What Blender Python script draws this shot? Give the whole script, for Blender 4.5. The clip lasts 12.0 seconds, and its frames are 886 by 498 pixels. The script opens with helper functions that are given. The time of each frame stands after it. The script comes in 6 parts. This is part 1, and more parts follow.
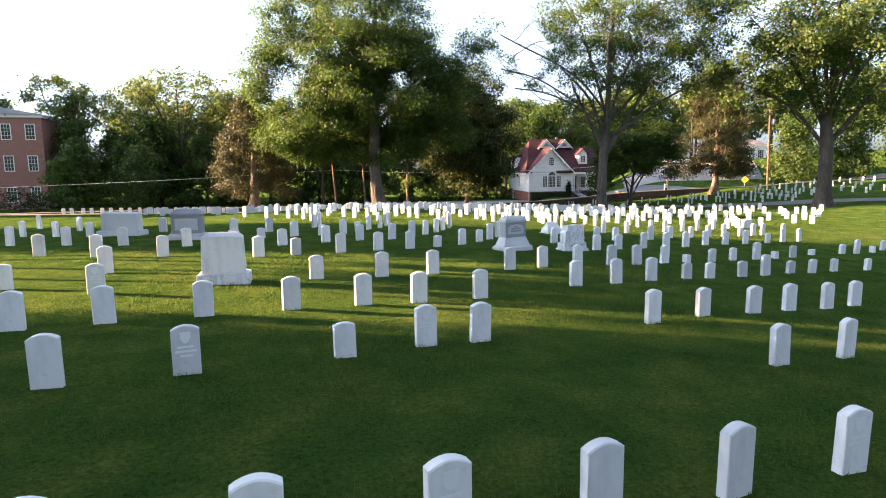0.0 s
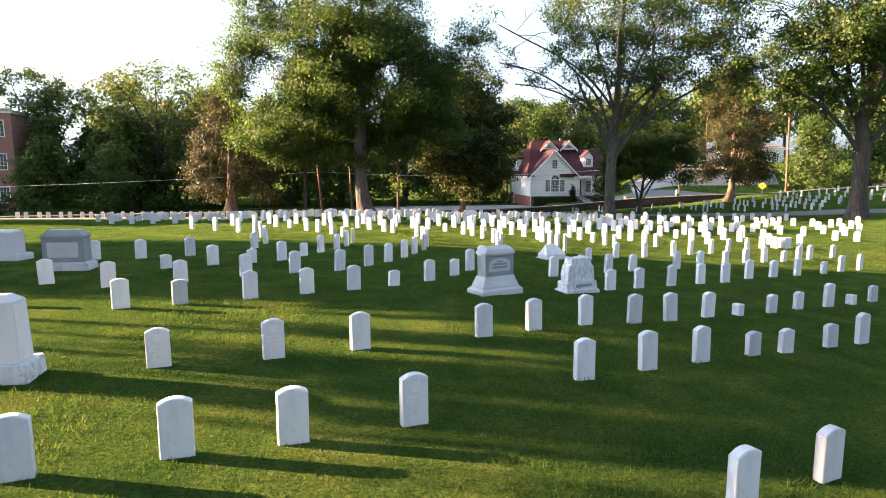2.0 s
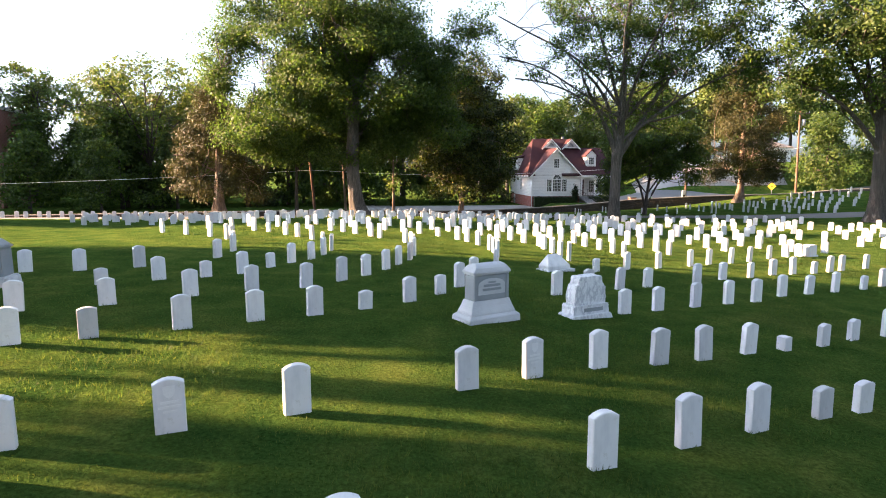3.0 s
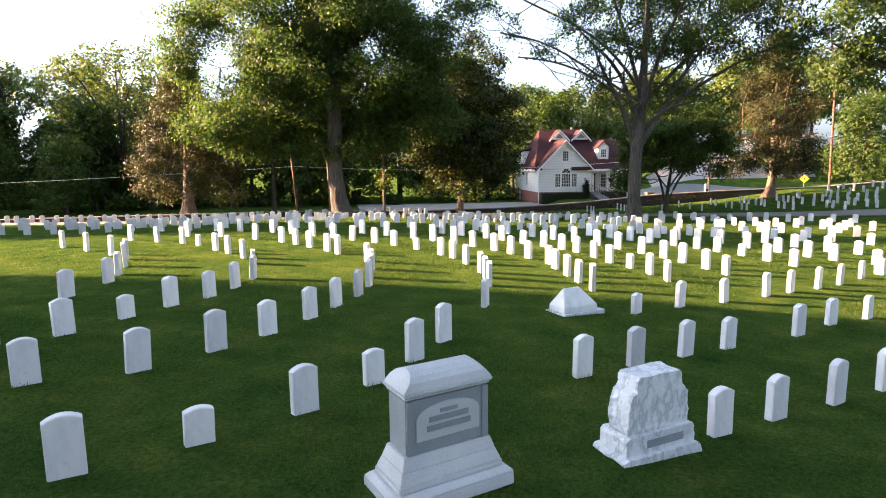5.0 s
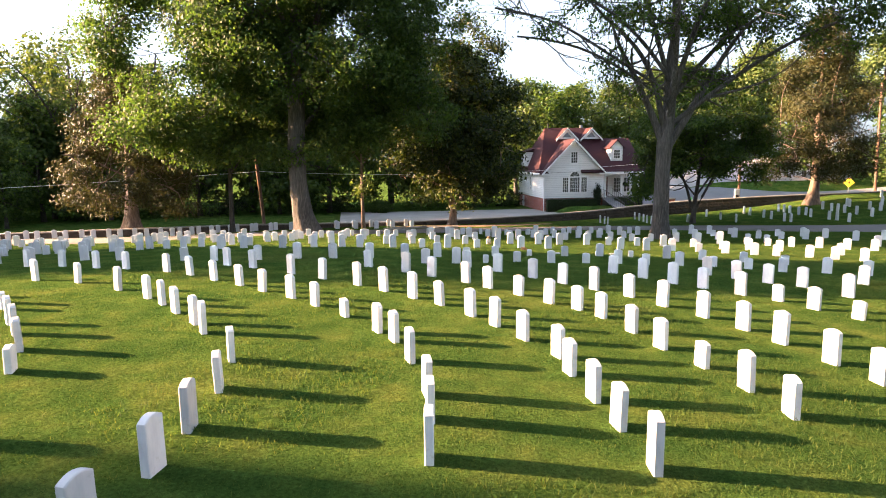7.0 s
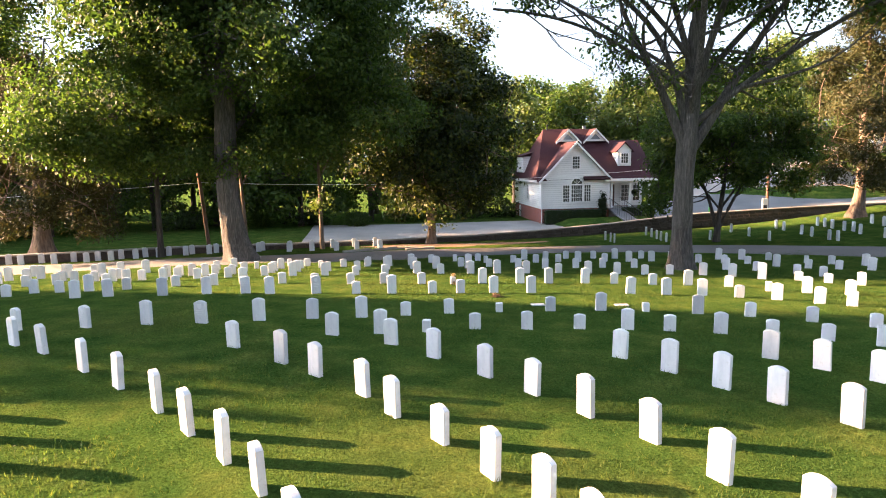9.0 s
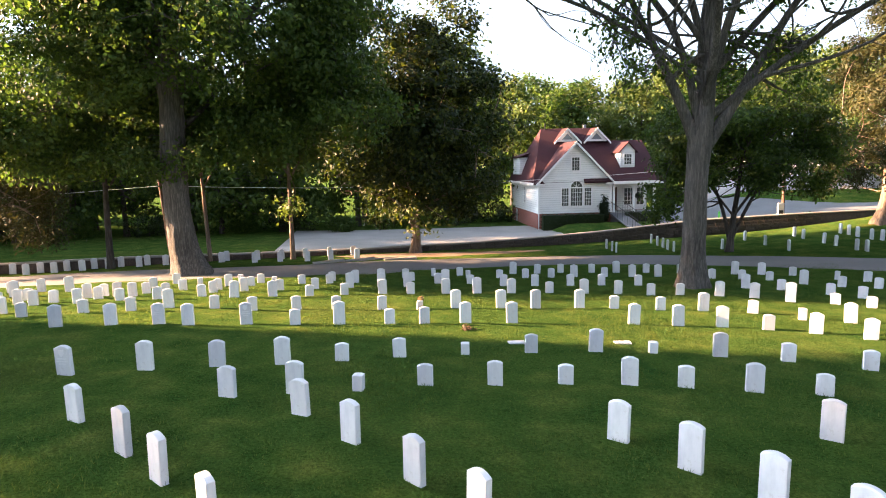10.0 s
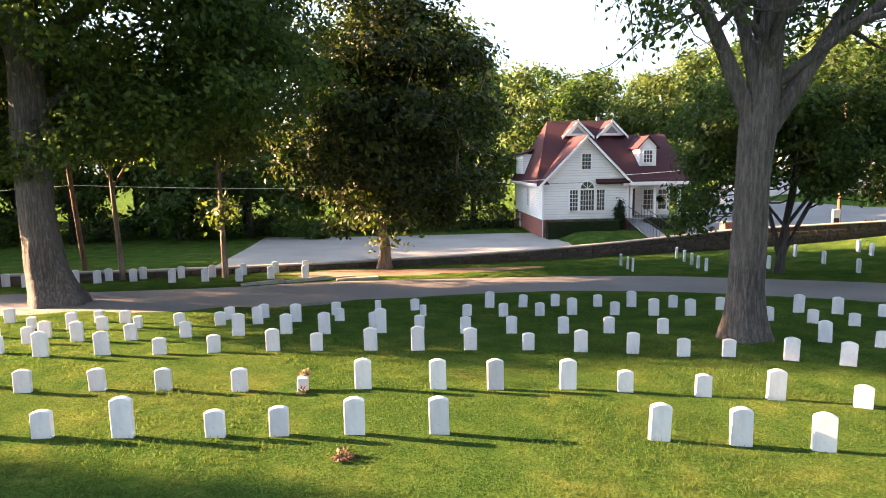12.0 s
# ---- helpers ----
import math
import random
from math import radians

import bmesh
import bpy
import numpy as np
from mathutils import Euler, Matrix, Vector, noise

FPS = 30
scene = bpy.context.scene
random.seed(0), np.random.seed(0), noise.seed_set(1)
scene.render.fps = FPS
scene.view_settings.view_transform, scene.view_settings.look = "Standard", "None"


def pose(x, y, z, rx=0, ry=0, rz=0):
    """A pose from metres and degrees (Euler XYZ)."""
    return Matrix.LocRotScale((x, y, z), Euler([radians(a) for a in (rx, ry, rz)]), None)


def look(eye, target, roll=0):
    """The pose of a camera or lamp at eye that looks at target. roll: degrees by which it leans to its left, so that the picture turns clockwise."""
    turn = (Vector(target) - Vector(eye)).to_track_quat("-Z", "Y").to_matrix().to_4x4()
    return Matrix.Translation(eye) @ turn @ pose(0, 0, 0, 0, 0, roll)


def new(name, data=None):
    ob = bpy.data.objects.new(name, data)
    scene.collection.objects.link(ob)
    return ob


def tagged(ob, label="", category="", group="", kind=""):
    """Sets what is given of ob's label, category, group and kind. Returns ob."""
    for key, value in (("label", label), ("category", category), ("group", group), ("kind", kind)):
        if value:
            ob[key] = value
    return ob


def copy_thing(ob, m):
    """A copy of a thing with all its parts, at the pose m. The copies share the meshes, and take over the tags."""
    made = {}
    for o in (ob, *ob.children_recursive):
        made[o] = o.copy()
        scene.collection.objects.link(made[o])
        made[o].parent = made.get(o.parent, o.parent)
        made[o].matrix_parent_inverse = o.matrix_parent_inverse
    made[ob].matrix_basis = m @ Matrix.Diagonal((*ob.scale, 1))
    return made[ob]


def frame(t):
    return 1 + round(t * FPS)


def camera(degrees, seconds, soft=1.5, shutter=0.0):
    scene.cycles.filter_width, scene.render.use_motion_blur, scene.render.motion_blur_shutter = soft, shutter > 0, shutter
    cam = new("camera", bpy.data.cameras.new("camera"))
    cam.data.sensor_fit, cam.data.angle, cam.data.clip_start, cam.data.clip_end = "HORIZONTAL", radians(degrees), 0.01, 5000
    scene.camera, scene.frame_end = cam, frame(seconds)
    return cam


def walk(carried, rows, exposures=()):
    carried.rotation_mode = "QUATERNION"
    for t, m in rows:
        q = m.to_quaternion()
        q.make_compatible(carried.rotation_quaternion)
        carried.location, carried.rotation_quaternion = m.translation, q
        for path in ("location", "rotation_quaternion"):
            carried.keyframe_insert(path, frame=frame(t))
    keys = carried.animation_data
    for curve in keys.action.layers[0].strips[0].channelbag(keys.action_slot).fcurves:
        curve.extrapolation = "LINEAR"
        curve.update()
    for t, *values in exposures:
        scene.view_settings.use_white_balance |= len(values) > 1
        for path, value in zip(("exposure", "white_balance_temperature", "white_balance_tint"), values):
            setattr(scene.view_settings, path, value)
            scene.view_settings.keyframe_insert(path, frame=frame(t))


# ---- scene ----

# ---------------------------------------------------------------- camera
cam = camera(72.9, 12.0, soft=1.0)
# seconds, place, yaw, pitch, roll
ROWS = [
    (0.0, 0.060, -0.006, 2.971, 0.330, -7.819, 0.613),
    (0.5, 0.341, 1.336, 2.963, 0.437, -7.708, 0.842),
    (1.0, 0.635, 2.625, 3.060, 0.561, -7.668, 0.877),
    (1.5, 0.898, 3.878, 3.139, 0.650, -7.745, 0.485),
    (2.0, 1.069, 5.106, 3.191, 0.723, -7.782, 0.137),
    (2.5, 1.222, 6.292, 3.262, 0.799, -7.815, 0.112),
    (3.0, 1.417, 7.480, 3.210, 0.853, -7.922, -0.083),
    (5.0, 2.226, 13.487, 3.091, 1.474, -8.347, 0.566),
    (5.5, 2.402, 15.345, 3.044, 1.607, -8.367, 0.600),
    (6.0, 2.613, 17.190, 3.101, 1.761, -8.414, 0.695),
    (6.5, 2.923, 19.137, 3.212, 1.885, -8.456, 0.645),
    (7.0, 3.318, 21.119, 3.354, 2.038, -8.359, 0.794),
    (9.0, 5.120, 28.443, 3.631, 2.709, -8.078, 1.178),
    (9.5, 5.605, 30.267, 3.666, 2.887, -8.002, 1.222),
    (10.0, 6.072, 32.077, 3.588, 3.045, -7.912, 1.168),
    (10.5, 6.533, 33.870, 3.456, 3.220, -7.898, 1.180),
    (11.0, 6.978, 35.652, 3.394, 3.422, -7.926, 1.138),
    (11.5, 7.397, 37.408, 3.349, 3.576, -7.916, 1.094),
    (11.7, 7.562, 38.112, 3.352, 3.715, -7.897, 1.052),
    (12.0, 7.799, 39.177, 3.358, 4.728, -7.867, 0.987),
]
walk(cam, [(t, pose(x, y, z, 90 + pitch, roll, yaw)) for t, x, y, z, yaw, pitch, roll in ROWS],
     exposures=[(0.0, 3.46, 5500, 16), (6.0, 3.48, 5600, 16), (9.0, 3.64, 5600, 16), (11.0, 3.84, 5600, 16), (12.0, 3.88, 5600, 16)])

# ---------------------------------------------------------------- world and sun
SUN_EL, SUN_AZ = 17.0, 175.0   # height, and bearing of the sun from +x, counter-clockwise
world = bpy.data.worlds.new("sky")
world.use_nodes = True
scene.world = world
wn = world.node_tree
sky = wn.nodes.new("ShaderNodeTexSky")
sky.sky_type, sky.sun_disc = "NISHITA", False
sky.sun_elevation, sky.sun_rotation = radians(SUN_EL), radians(90 - SUN_AZ)
sky.air_density, sky.dust_density, sky.ozone_density = 1.0, 3.0, 1.0
hazy = wn.nodes.new("ShaderNodeHueSaturation")
hazy.inputs["Saturation"].default_value = 0.28
clear = wn.nodes.new("ShaderNodeMixRGB")
clear.blend_type, clear.inputs[0].default_value, clear.inputs[2].default_value = "MULTIPLY", 1.0, (0.955, 1.0, 0.98, 1)
wn.links.new(sky.outputs[0], hazy.inputs["Color"])
wn.links.new(hazy.outputs[0], clear.inputs[1])
wn.links.new(clear.outputs[0], wn.nodes["Background"].inputs[0])
wn.nodes["Background"].inputs[1].default_value = 0.046
sun = new("sun", bpy.data.lights.new("sun", "SUN"))
sun.data.energy, sun.data.angle, sun.data.color = 5.3, radians(0.6), (1.0, 0.57, 0.26)
sun_dir = Vector((math.cos(radians(SUN_AZ)) * math.cos(radians(SUN_EL)), math.sin(radians(SUN_AZ)) * math.cos(radians(SUN_EL)), math.sin(radians(SUN_EL))))
sun.matrix_world = look(sun_dir * 100, (0, 0, 0))

# ---------------------------------------------------------------- materials


def material(name, rough=0.8, metal=0.0):
    m = bpy.data.materials.new(name)
    m.use_nodes = True
    n, l = m.node_tree.nodes, m.node_tree.links
    b = n["Principled BSDF"]
    b.inputs["Roughness"].default_value, b.inputs["Metallic"].default_value = rough, metal
    return m, n, l, b


def noise_tex(n, l, scale, detail=4.0, rough=0.55, coord="Object", stretch=None):
    co = n.new("ShaderNodeTexCoord")
    t = n.new("ShaderNodeTexNoise")
    t.inputs["Scale"].default_value, t.inputs["Detail"].default_value, t.inputs["Roughness"].default_value = scale, detail, rough
    src = co.outputs[coord]
    if stretch:
        mp = n.new("ShaderNodeMapping")
        mp.inputs["Scale"].default_value = stretch
        l.new(src, mp.inputs[0])
        src = mp.outputs[0]
    l.new(src, t.inputs["Vector"])
    return t.outputs["Fac"]


def ramp(n, l, fac, stops):
    r = n.new("ShaderNodeValToRGB")
    while len(r.color_ramp.elements) < len(stops):
        r.color_ramp.elements.new(0.5)
    for e, (p, c) in zip(r.color_ramp.elements, stops):
        e.position, e.color = p, (*c, 1)
    l.new(fac, r.inputs[0])
    return r.outputs[0]


def mix(n, l, fac, a, b, mode="MIX"):
    m = n.new("ShaderNodeMix")
    m.data_type, m.blend_type = "RGBA", mode
    for sock, v in ((m.inputs[0], fac), (m.inputs[6], a), (m.inputs[7], b)):
        if isinstance(v, bpy.types.NodeSocket):
            l.new(v, sock)
        elif isinstance(v, tuple):
            sock.default_value = (*v, 1)
        else:
            sock.default_value = v
    return m.outputs[2]


def bump(n, l, b, height, strength, dist):
    bp = n.new("ShaderNodeBump")
    bp.inputs["Strength"].default_value, bp.inputs["Distance"].default_value = strength, dist
    l.new(height, bp.inputs["Height"])
    l.new(bp.outputs[0], b.inputs["Normal"])


def grained(name, lo, hi, scale, rough=0.8, fine=None, bump_d=0.004, stretch=None, vary=0.0, metal=0.0):
    """A surface of two tones at two scales, with fine relief."""
    m, n, l, b = material(name, rough, metal)
    big = noise_tex(n, l, scale, 3, stretch=stretch)
    small = noise_tex(n, l, fine or scale * 12, 5, stretch=stretch)
    c1 = ramp(n, l, big, [(0.3, lo), (0.7, hi)])
    c2 = ramp(n, l, small, [(0.3, lo), (0.7, hi)])
    col = mix(n, l, 0.45, c1, c2)
    if vary:
        oi = n.new("ShaderNodeObjectInfo")
        v = ramp(n, l, oi.outputs["Random"], [(0.0, (1 - vary,) * 3), (1.0, (1.0,) * 3)])
        col = mix(n, l, 1.0, col, v, "MULTIPLY")
    l.new(col, b.inputs["Base Color"])
    bump(n, l, b, small, 0.5, bump_d)
    return m


def leaf_material(name, dark, mid, light, through_col, share=0.42):
    """Leaves that let the light shine through; every leaf and every bough of its own tone."""
    m, n, l, b = material(name, 0.55)
    geo = n.new("ShaderNodeNewGeometry")
    per = ramp(n, l, geo.outputs["Random Per Island"], [(0.0, dark), (0.55, mid), (1.0, light)])
    big = noise_tex(n, l, 0.55, 2)
    tone = ramp(n, l, big, [(0.3, (0.6, 0.64, 0.6)), (0.7, (1.4, 1.3, 1.1))])
    col = mix(n, l, 1.0, per, tone, "MULTIPLY")
    l.new(col, b.inputs["Base Color"])
    b.inputs["Specular IOR Level"].default_value = 0.2
    tr = n.new("ShaderNodeBsdfTranslucent")
    tcol = mix(n, l, 1.0, per, through_col, "MULTIPLY")
    l.new(tcol, tr.inputs[0])
    sh = n.new("ShaderNodeMixShader")
    sh.inputs[0].default_value = share
    l.new(b.outputs[0], sh.inputs[1])
    l.new(tr.outputs[0], sh.inputs[2])
    l.new(sh.outputs[0], n["Material Output"].inputs[0])
    return m


def bark_material(name, lo, hi, groove=9.0):
    """Furrowed bark: dark upright cracks between plates, blotches, fine grain."""
    m, n, l, b = material(name, 0.9)
    st = noise_tex(n, l, groove * 1.6, 4, 0.65, stretch=(1, 1, 0.11))
    fine = noise_tex(n, l, groove * 6, 4, 0.7, stretch=(1, 1, 0.3))
    big = noise_tex(n, l, 0.9, 4)
    dark = tuple(0.45 * c for c in lo)
    col = mix(n, l, 0.35, ramp(n, l, st, [(0.36, dark), (0.47, lo), (0.66, hi)]), ramp(n, l, big, [(0.3, lo), (0.7, hi)]))
    col = mix(n, l, 0.6, col, ramp(n, l, fine, [(0.3, (0.6, 0.6, 0.6)), (0.7, (1.35, 1.33, 1.3))]), "MULTIPLY")
    l.new(col, b.inputs["Base Color"])
    bump(n, l, b, st, 1.0, 0.07)
    return m


def grass_material(name):
    m, n, l, b = material(name, 0.75)
    big = noise_tex(n, l, 0.16, 4, 0.6)
    mid = noise_tex(n, l, 1.1, 4, 0.6)
    fine = noise_tex(n, l, 22.0, 5, 0.7)
    c = ramp(n, l, mid, [(0.25, (0.028, 0.070, 0.016)), (0.5, (0.061, 0.110, 0.023)), (0.75, (0.122, 0.154, 0.036))])
    dry = ramp(n, l, big, [(0.56, (0, 0, 0)), (0.74, (1, 1, 1))])
    c = mix(n, l, mix(n, l, 1.0, dry, (0.32, 0.32, 0.32), "MULTIPLY"), c, (0.165, 0.150, 0.048))
    f = ramp(n, l, fine, [(0.28, (0.30, 0.34, 0.28)), (0.72, (1.55, 1.5, 1.4))])
    c = mix(n, l, 0.85, c, f, "MULTIPLY")
    l.new(c, b.inputs["Base Color"])
    b.inputs["Specular IOR Level"].default_value = 0.0
    tuft = noise_tex(n, l, 3.2, 3, 0.6)
    bump(n, l, b, mix(n, l, 0.45, tuft, fine), 1.0, 0.36)
    return m


def blade_material(name):
    m, n, l, b = material(name, 0.6)
    geo = n.new("ShaderNodeNewGeometry")
    big = noise_tex(n, l, 0.16, 4, 0.6)
    per = ramp(n, l, geo.outputs["Random Per Island"], [(0.0, (0.024, 0.060, 0.014)), (0.5, (0.052, 0.094, 0.020)), (1.0, (0.090, 0.120, 0.028))])
    dry = ramp(n, l, big, [(0.55, (0, 0, 0)), (0.72, (0.28, 0.28, 0.28))])
    col = mix(n, l, dry, per, (0.080, 0.090, 0.030))
    l.new(col, b.inputs["Base Color"])
    b.inputs["Specular IOR Level"].default_value = 0.12
    tr = n.new("ShaderNodeBsdfTranslucent")
    l.new(mix(n, l, 1.0, col, (1.4, 1.3, 0.7), "MULTIPLY"), tr.inputs[0])
    sh = n.new("ShaderNodeMixShader")
    sh.inputs[0].default_value = 0.55
    l.new(b.outputs[0], sh.inputs[1])
    l.new(tr.outputs[0], sh.inputs[2])
    l.new(sh.outputs[0], n["Material Output"].inputs[0])
    return m


def marble_material(name):
    """White marble, each stone slightly greyer or warmer, with streaks and soiled patches."""
    m, n, l, b = material(name, 0.6)
    oi = n.new("ShaderNodeObjectInfo")
    tone = ramp(n, l, oi.outputs["Random"], [(0.0, (0.40, 0.41, 0.43)), (0.12, (0.53, 0.54, 0.57)), (0.5, (0.60, 0.61, 0.63)), (1.0, (0.66, 0.67, 0.68))])
    st = noise_tex(n, l, 3.0, 5, 0.6, stretch=(1.5, 1.5, 0.5))
    streak = ramp(n, l, st, [(0.30, (0.72, 0.74, 0.78)), (0.52, (1, 1, 1))])
    fine = noise_tex(n, l, 60.0, 4)
    spots = ramp(n, l, noise_tex(n, l, 9.0, 6, 0.7), [(0.30, (0.78, 0.76, 0.72)), (0.42, (1, 1, 1))])
    col = mix(n, l, 1.0, mix(n, l, 0.8, tone, streak, "MULTIPLY"), spots, "MULTIPLY")
    l.new(col, b.inputs["Base Color"])
    bump(n, l, b, fine, 0.25, 0.003)
    return m


def veined_material(name):
    """Pale marble with grey-blue veins and weathered streaks."""
    m, n, l, b = material(name, 0.6)
    warp = noise_tex(n, l, 2.6, 5, 0.65, stretch=(1.6, 1.6, 0.7))
    vein = ramp(n, l, warp, [(0.40, (0.62, 0.64, 0.67)), (0.485, (0.36, 0.39, 0.44)), (0.52, (0.60, 0.62, 0.65)), (0.66, (0.46, 0.49, 0.54))])
    fine = noise_tex(n, l, 40.0, 5, 0.6)
    col = mix(n, l, 0.5, vein, ramp(n, l, fine, [(0.3, (0.78, 0.78, 0.78)), (0.7, (1.1, 1.1, 1.1))]), "MULTIPLY")
    l.new(col, b.inputs["Base Color"])
    bump(n, l, b, fine, 0.5, 0.006)
    return m


def brick_material(name, a, bcol, mortar, w=0.2, h=0.067):
    m, n, l, b = material(name, 0.85)
    co = n.new("ShaderNodeTexCoord")
    t = n.new("ShaderNodeTexBrick")
    sx = n.new("ShaderNodeSeparateXYZ")
    cx = n.new("ShaderNodeCombineXYZ")
    ad = n.new("ShaderNodeMath")
    l.new(co.outputs["Object"], sx.inputs[0])
    l.new(sx.outputs[0], ad.inputs[0])
    l.new(sx.outputs[1], ad.inputs[1])
    l.new(ad.outputs[0], cx.inputs[0])
    l.new(sx.outputs[2], cx.inputs[1])
    l.new(cx.outputs[0], t.inputs["Vector"])
    t.inputs["Scale"].default_value = 1.0
    t.inputs["Brick Width"].default_value, t.inputs["Row Height"].default_value, t.inputs["Mortar Size"].default_value = w, h, 0.006
    for k, c in (("Color1", a), ("Color2", bcol), ("Mortar", mortar)):
        t.inputs[k].default_value = (*c, 1)
    col = mix(n, l, 0.4, t.outputs[0], ramp(n, l, noise_tex(n, l, 1.2), [(0.3, a), (0.7, bcol)]))
    l.new(col, b.inputs["Base Color"])
    bump(n, l, b, t.outputs["Fac"], -0.4, 0.01)
    return m


def glass_material(name):
    m, n, l, b = material(name, 0.06)
    b.inputs["Base Color"].default_value = (0.07, 0.075, 0.07, 1)
    b.inputs["Specular IOR Level"].default_value = 0.8
    return m


GRASS, BLADE, MARBLE = grass_material("mown_grass"), blade_material("grass_blades"), marble_material("white_marble")
VEINED = veined_material("veined_marble")
GRANITE = grained("grey_granite", (0.14, 0.16, 0.18), (0.27, 0.30, 0.33), 1.5, 0.55, 90, 0.002)
PALE_GRANITE = grained("pale_stone", (0.30, 0.32, 0.35), (0.52, 0.54, 0.57), 1.2, 0.6, 70, 0.003)
ROUGH_STONE = grained("rock_faced_granite", (0.27, 0.285, 0.31), (0.60, 0.61, 0.63), 4.0, 0.8, 30, 0.03)
ASPHALT = grained("old_asphalt", (0.085, 0.083, 0.085), (0.15, 0.14, 0.135), 0.35, 0.9, 40, 0.006)
STREET = grained("worn_street_paving", (0.12, 0.125, 0.135), (0.19, 0.195, 0.205), 0.4, 0.9, 25, 0.004)
CONCRETE = grained("pale_concrete", (0.20, 0.195, 0.19), (0.33, 0.32, 0.31), 0.4, 0.85, 25, 0.004)
WALL_STONE = grained("dark_rubble_stone", (0.035, 0.027, 0.022), (0.12, 0.092, 0.072), 2.2, 0.9, 14, 0.03, vary=0.35)
COPING = grained("weathered_coping", (0.15, 0.14, 0.12), (0.29, 0.27, 0.24), 1.5, 0.85, 20, 0.006)
DIRT = grained("bare_soil", (0.10, 0.062, 0.034), (0.24, 0.155, 0.088), 0.9, 0.95, 7, 0.03)
CLAP = grained("white_painted_siding", (0.72, 0.72, 0.72), (0.82, 0.81, 0.80), 0.8, 0.6, 10, 0.001)
TRIM = grained("white_trim_paint", (0.76, 0.76, 0.76), (0.82, 0.82, 0.81), 1.2, 0.5, 14, 0.001)
RED_ROOF = grained("dark_red_metal_roof", (0.022, 0.003, 0.006), (0.046, 0.006, 0.011), 0.5, 0.9, 8, 0.002)
RED_BRICK = brick_material("red_brick", (0.20, 0.055, 0.04), (0.28, 0.085, 0.06), (0.35, 0.30, 0.27))
FAR_BRICK = brick_material("old_red_brick", (0.22, 0.09, 0.07), (0.30, 0.13, 0.10), (0.40, 0.35, 0.32))
SLATE = grained("grey_roof_shingle", (0.10, 0.10, 0.11), (0.18, 0.17, 0.17), 1.0, 0.85, 12, 0.006)
ENGRAVED = grained("engraved_marble", (0.56, 0.57, 0.59), (0.66, 0.67, 0.69), 6.0, 0.7)
GLASS = glass_material("window_glass")
DARK_DOOR = grained("dark_red_door_paint", (0.05, 0.012, 0.012), (0.08, 0.02, 0.018), 2.0, 0.4)
IRON = grained("black_iron", (0.015, 0.015, 0.016), (0.03, 0.03, 0.03), 3.0, 0.5)
BARK = bark_material("grey_oak_bark", (0.034, 0.031, 0.029), (0.130, 0.118, 0.108), 12.0)
PALE_BARK = bark_material("pale_peeling_bark", (0.105, 0.075, 0.056), (0.255, 0.195, 0.150), 6.0)
DARK_BARK = bark_material("dark_bark", (0.028, 0.024, 0.021), (0.085, 0.072, 0.063))
POLE_WOOD = bark_material("creosoted_pole_wood", (0.09, 0.05, 0.03), (0.20, 0.12, 0.08), 14.0)
OAK_LEAF = leaf_material("oak_leaves", (0.027, 0.050, 0.015), (0.047, 0.080, 0.021), (0.080, 0.116, 0.028), (1.6, 1.75, 0.6), 0.45)
DARK_LEAF = leaf_material("magnolia_leaves", (0.012, 0.021, 0.008), (0.024, 0.040, 0.012), (0.070, 0.084, 0.019), (1.9, 1.9, 0.5), 0.32)
CEDAR_LEAF = leaf_material("red_cedar_needles", (0.023, 0.028, 0.010), (0.036, 0.044, 0.014), (0.060, 0.058, 0.020), (1.2, 1.1, 0.7), 0.3)
WOOD_LEAF = leaf_material("woodland_leaves", (0.048, 0.078, 0.020), (0.076, 0.114, 0.028), (0.108, 0.144, 0.038), (1.6, 1.55, 0.65), 0.34)
HEDGE_LEAF = leaf_material("clipped_hedge_leaves", (0.008, 0.016, 0.006), (0.016, 0.029, 0.010), (0.028, 0.044, 0.014), (1.2, 1.3, 0.6), 0.2)
LIME = grained("lime_green_paint", (0.12, 0.50, 0.05), (0.16, 0.60, 0.08), 2.0, 0.4)
YELLOW = grained("yellow_sign_face", (0.75, 0.52, 0.02), (0.82, 0.60, 0.03), 2.0, 0.4)

# ---------------------------------------------------------------- ground form
GROUND = (0.175085, -0.614290, -0.978557, -0.605808, 0.511143, -1.197890, 0.178834,
          0.027500, -0.553075, 0.426824, 0.504630, 0.319464, -0.098768, 0.352080)


def lay(x, y):
    """The height of the ground: a low hill that falls away towards the road and rises again on its far side."""
    cx, cy = min(max(x, -16.0), 34.0), min(max(y, -4.0), 73.0)
    u, v = cx / 20, (cy - 35) / 35
    terms = (1, u, v, u * u, u * v, v * v, u * u * v, u * v * v, v ** 3, u ** 3, v ** 4, v ** 5, u * v ** 3, u * u * v * v)
    z = sum(a * b for a, b in zip(GROUND, terms))
    z += 0.045 * max(0.0, min(x, 80.0) - 34.0)
    z += 0.09 * math.exp(-((x - 2.0) ** 2 + (y - 18.0) ** 2) / 3.4)
    if y > 73:
        s = min(1.0, (y - 73) / 6)
        flat = -1.9 + 0.055 * max(0.0, min(x, 80.0) - 24.0)
        z = z * (1 - s) + flat * s
    up, side = min(1.0, max(0.0, (y - 91) / 14)), min(1.0, max(0.0, (x - 24) / 12))
    return z + 4.0 * up * up * (3 - 2 * up) * side * side * (3 - 2 * side)


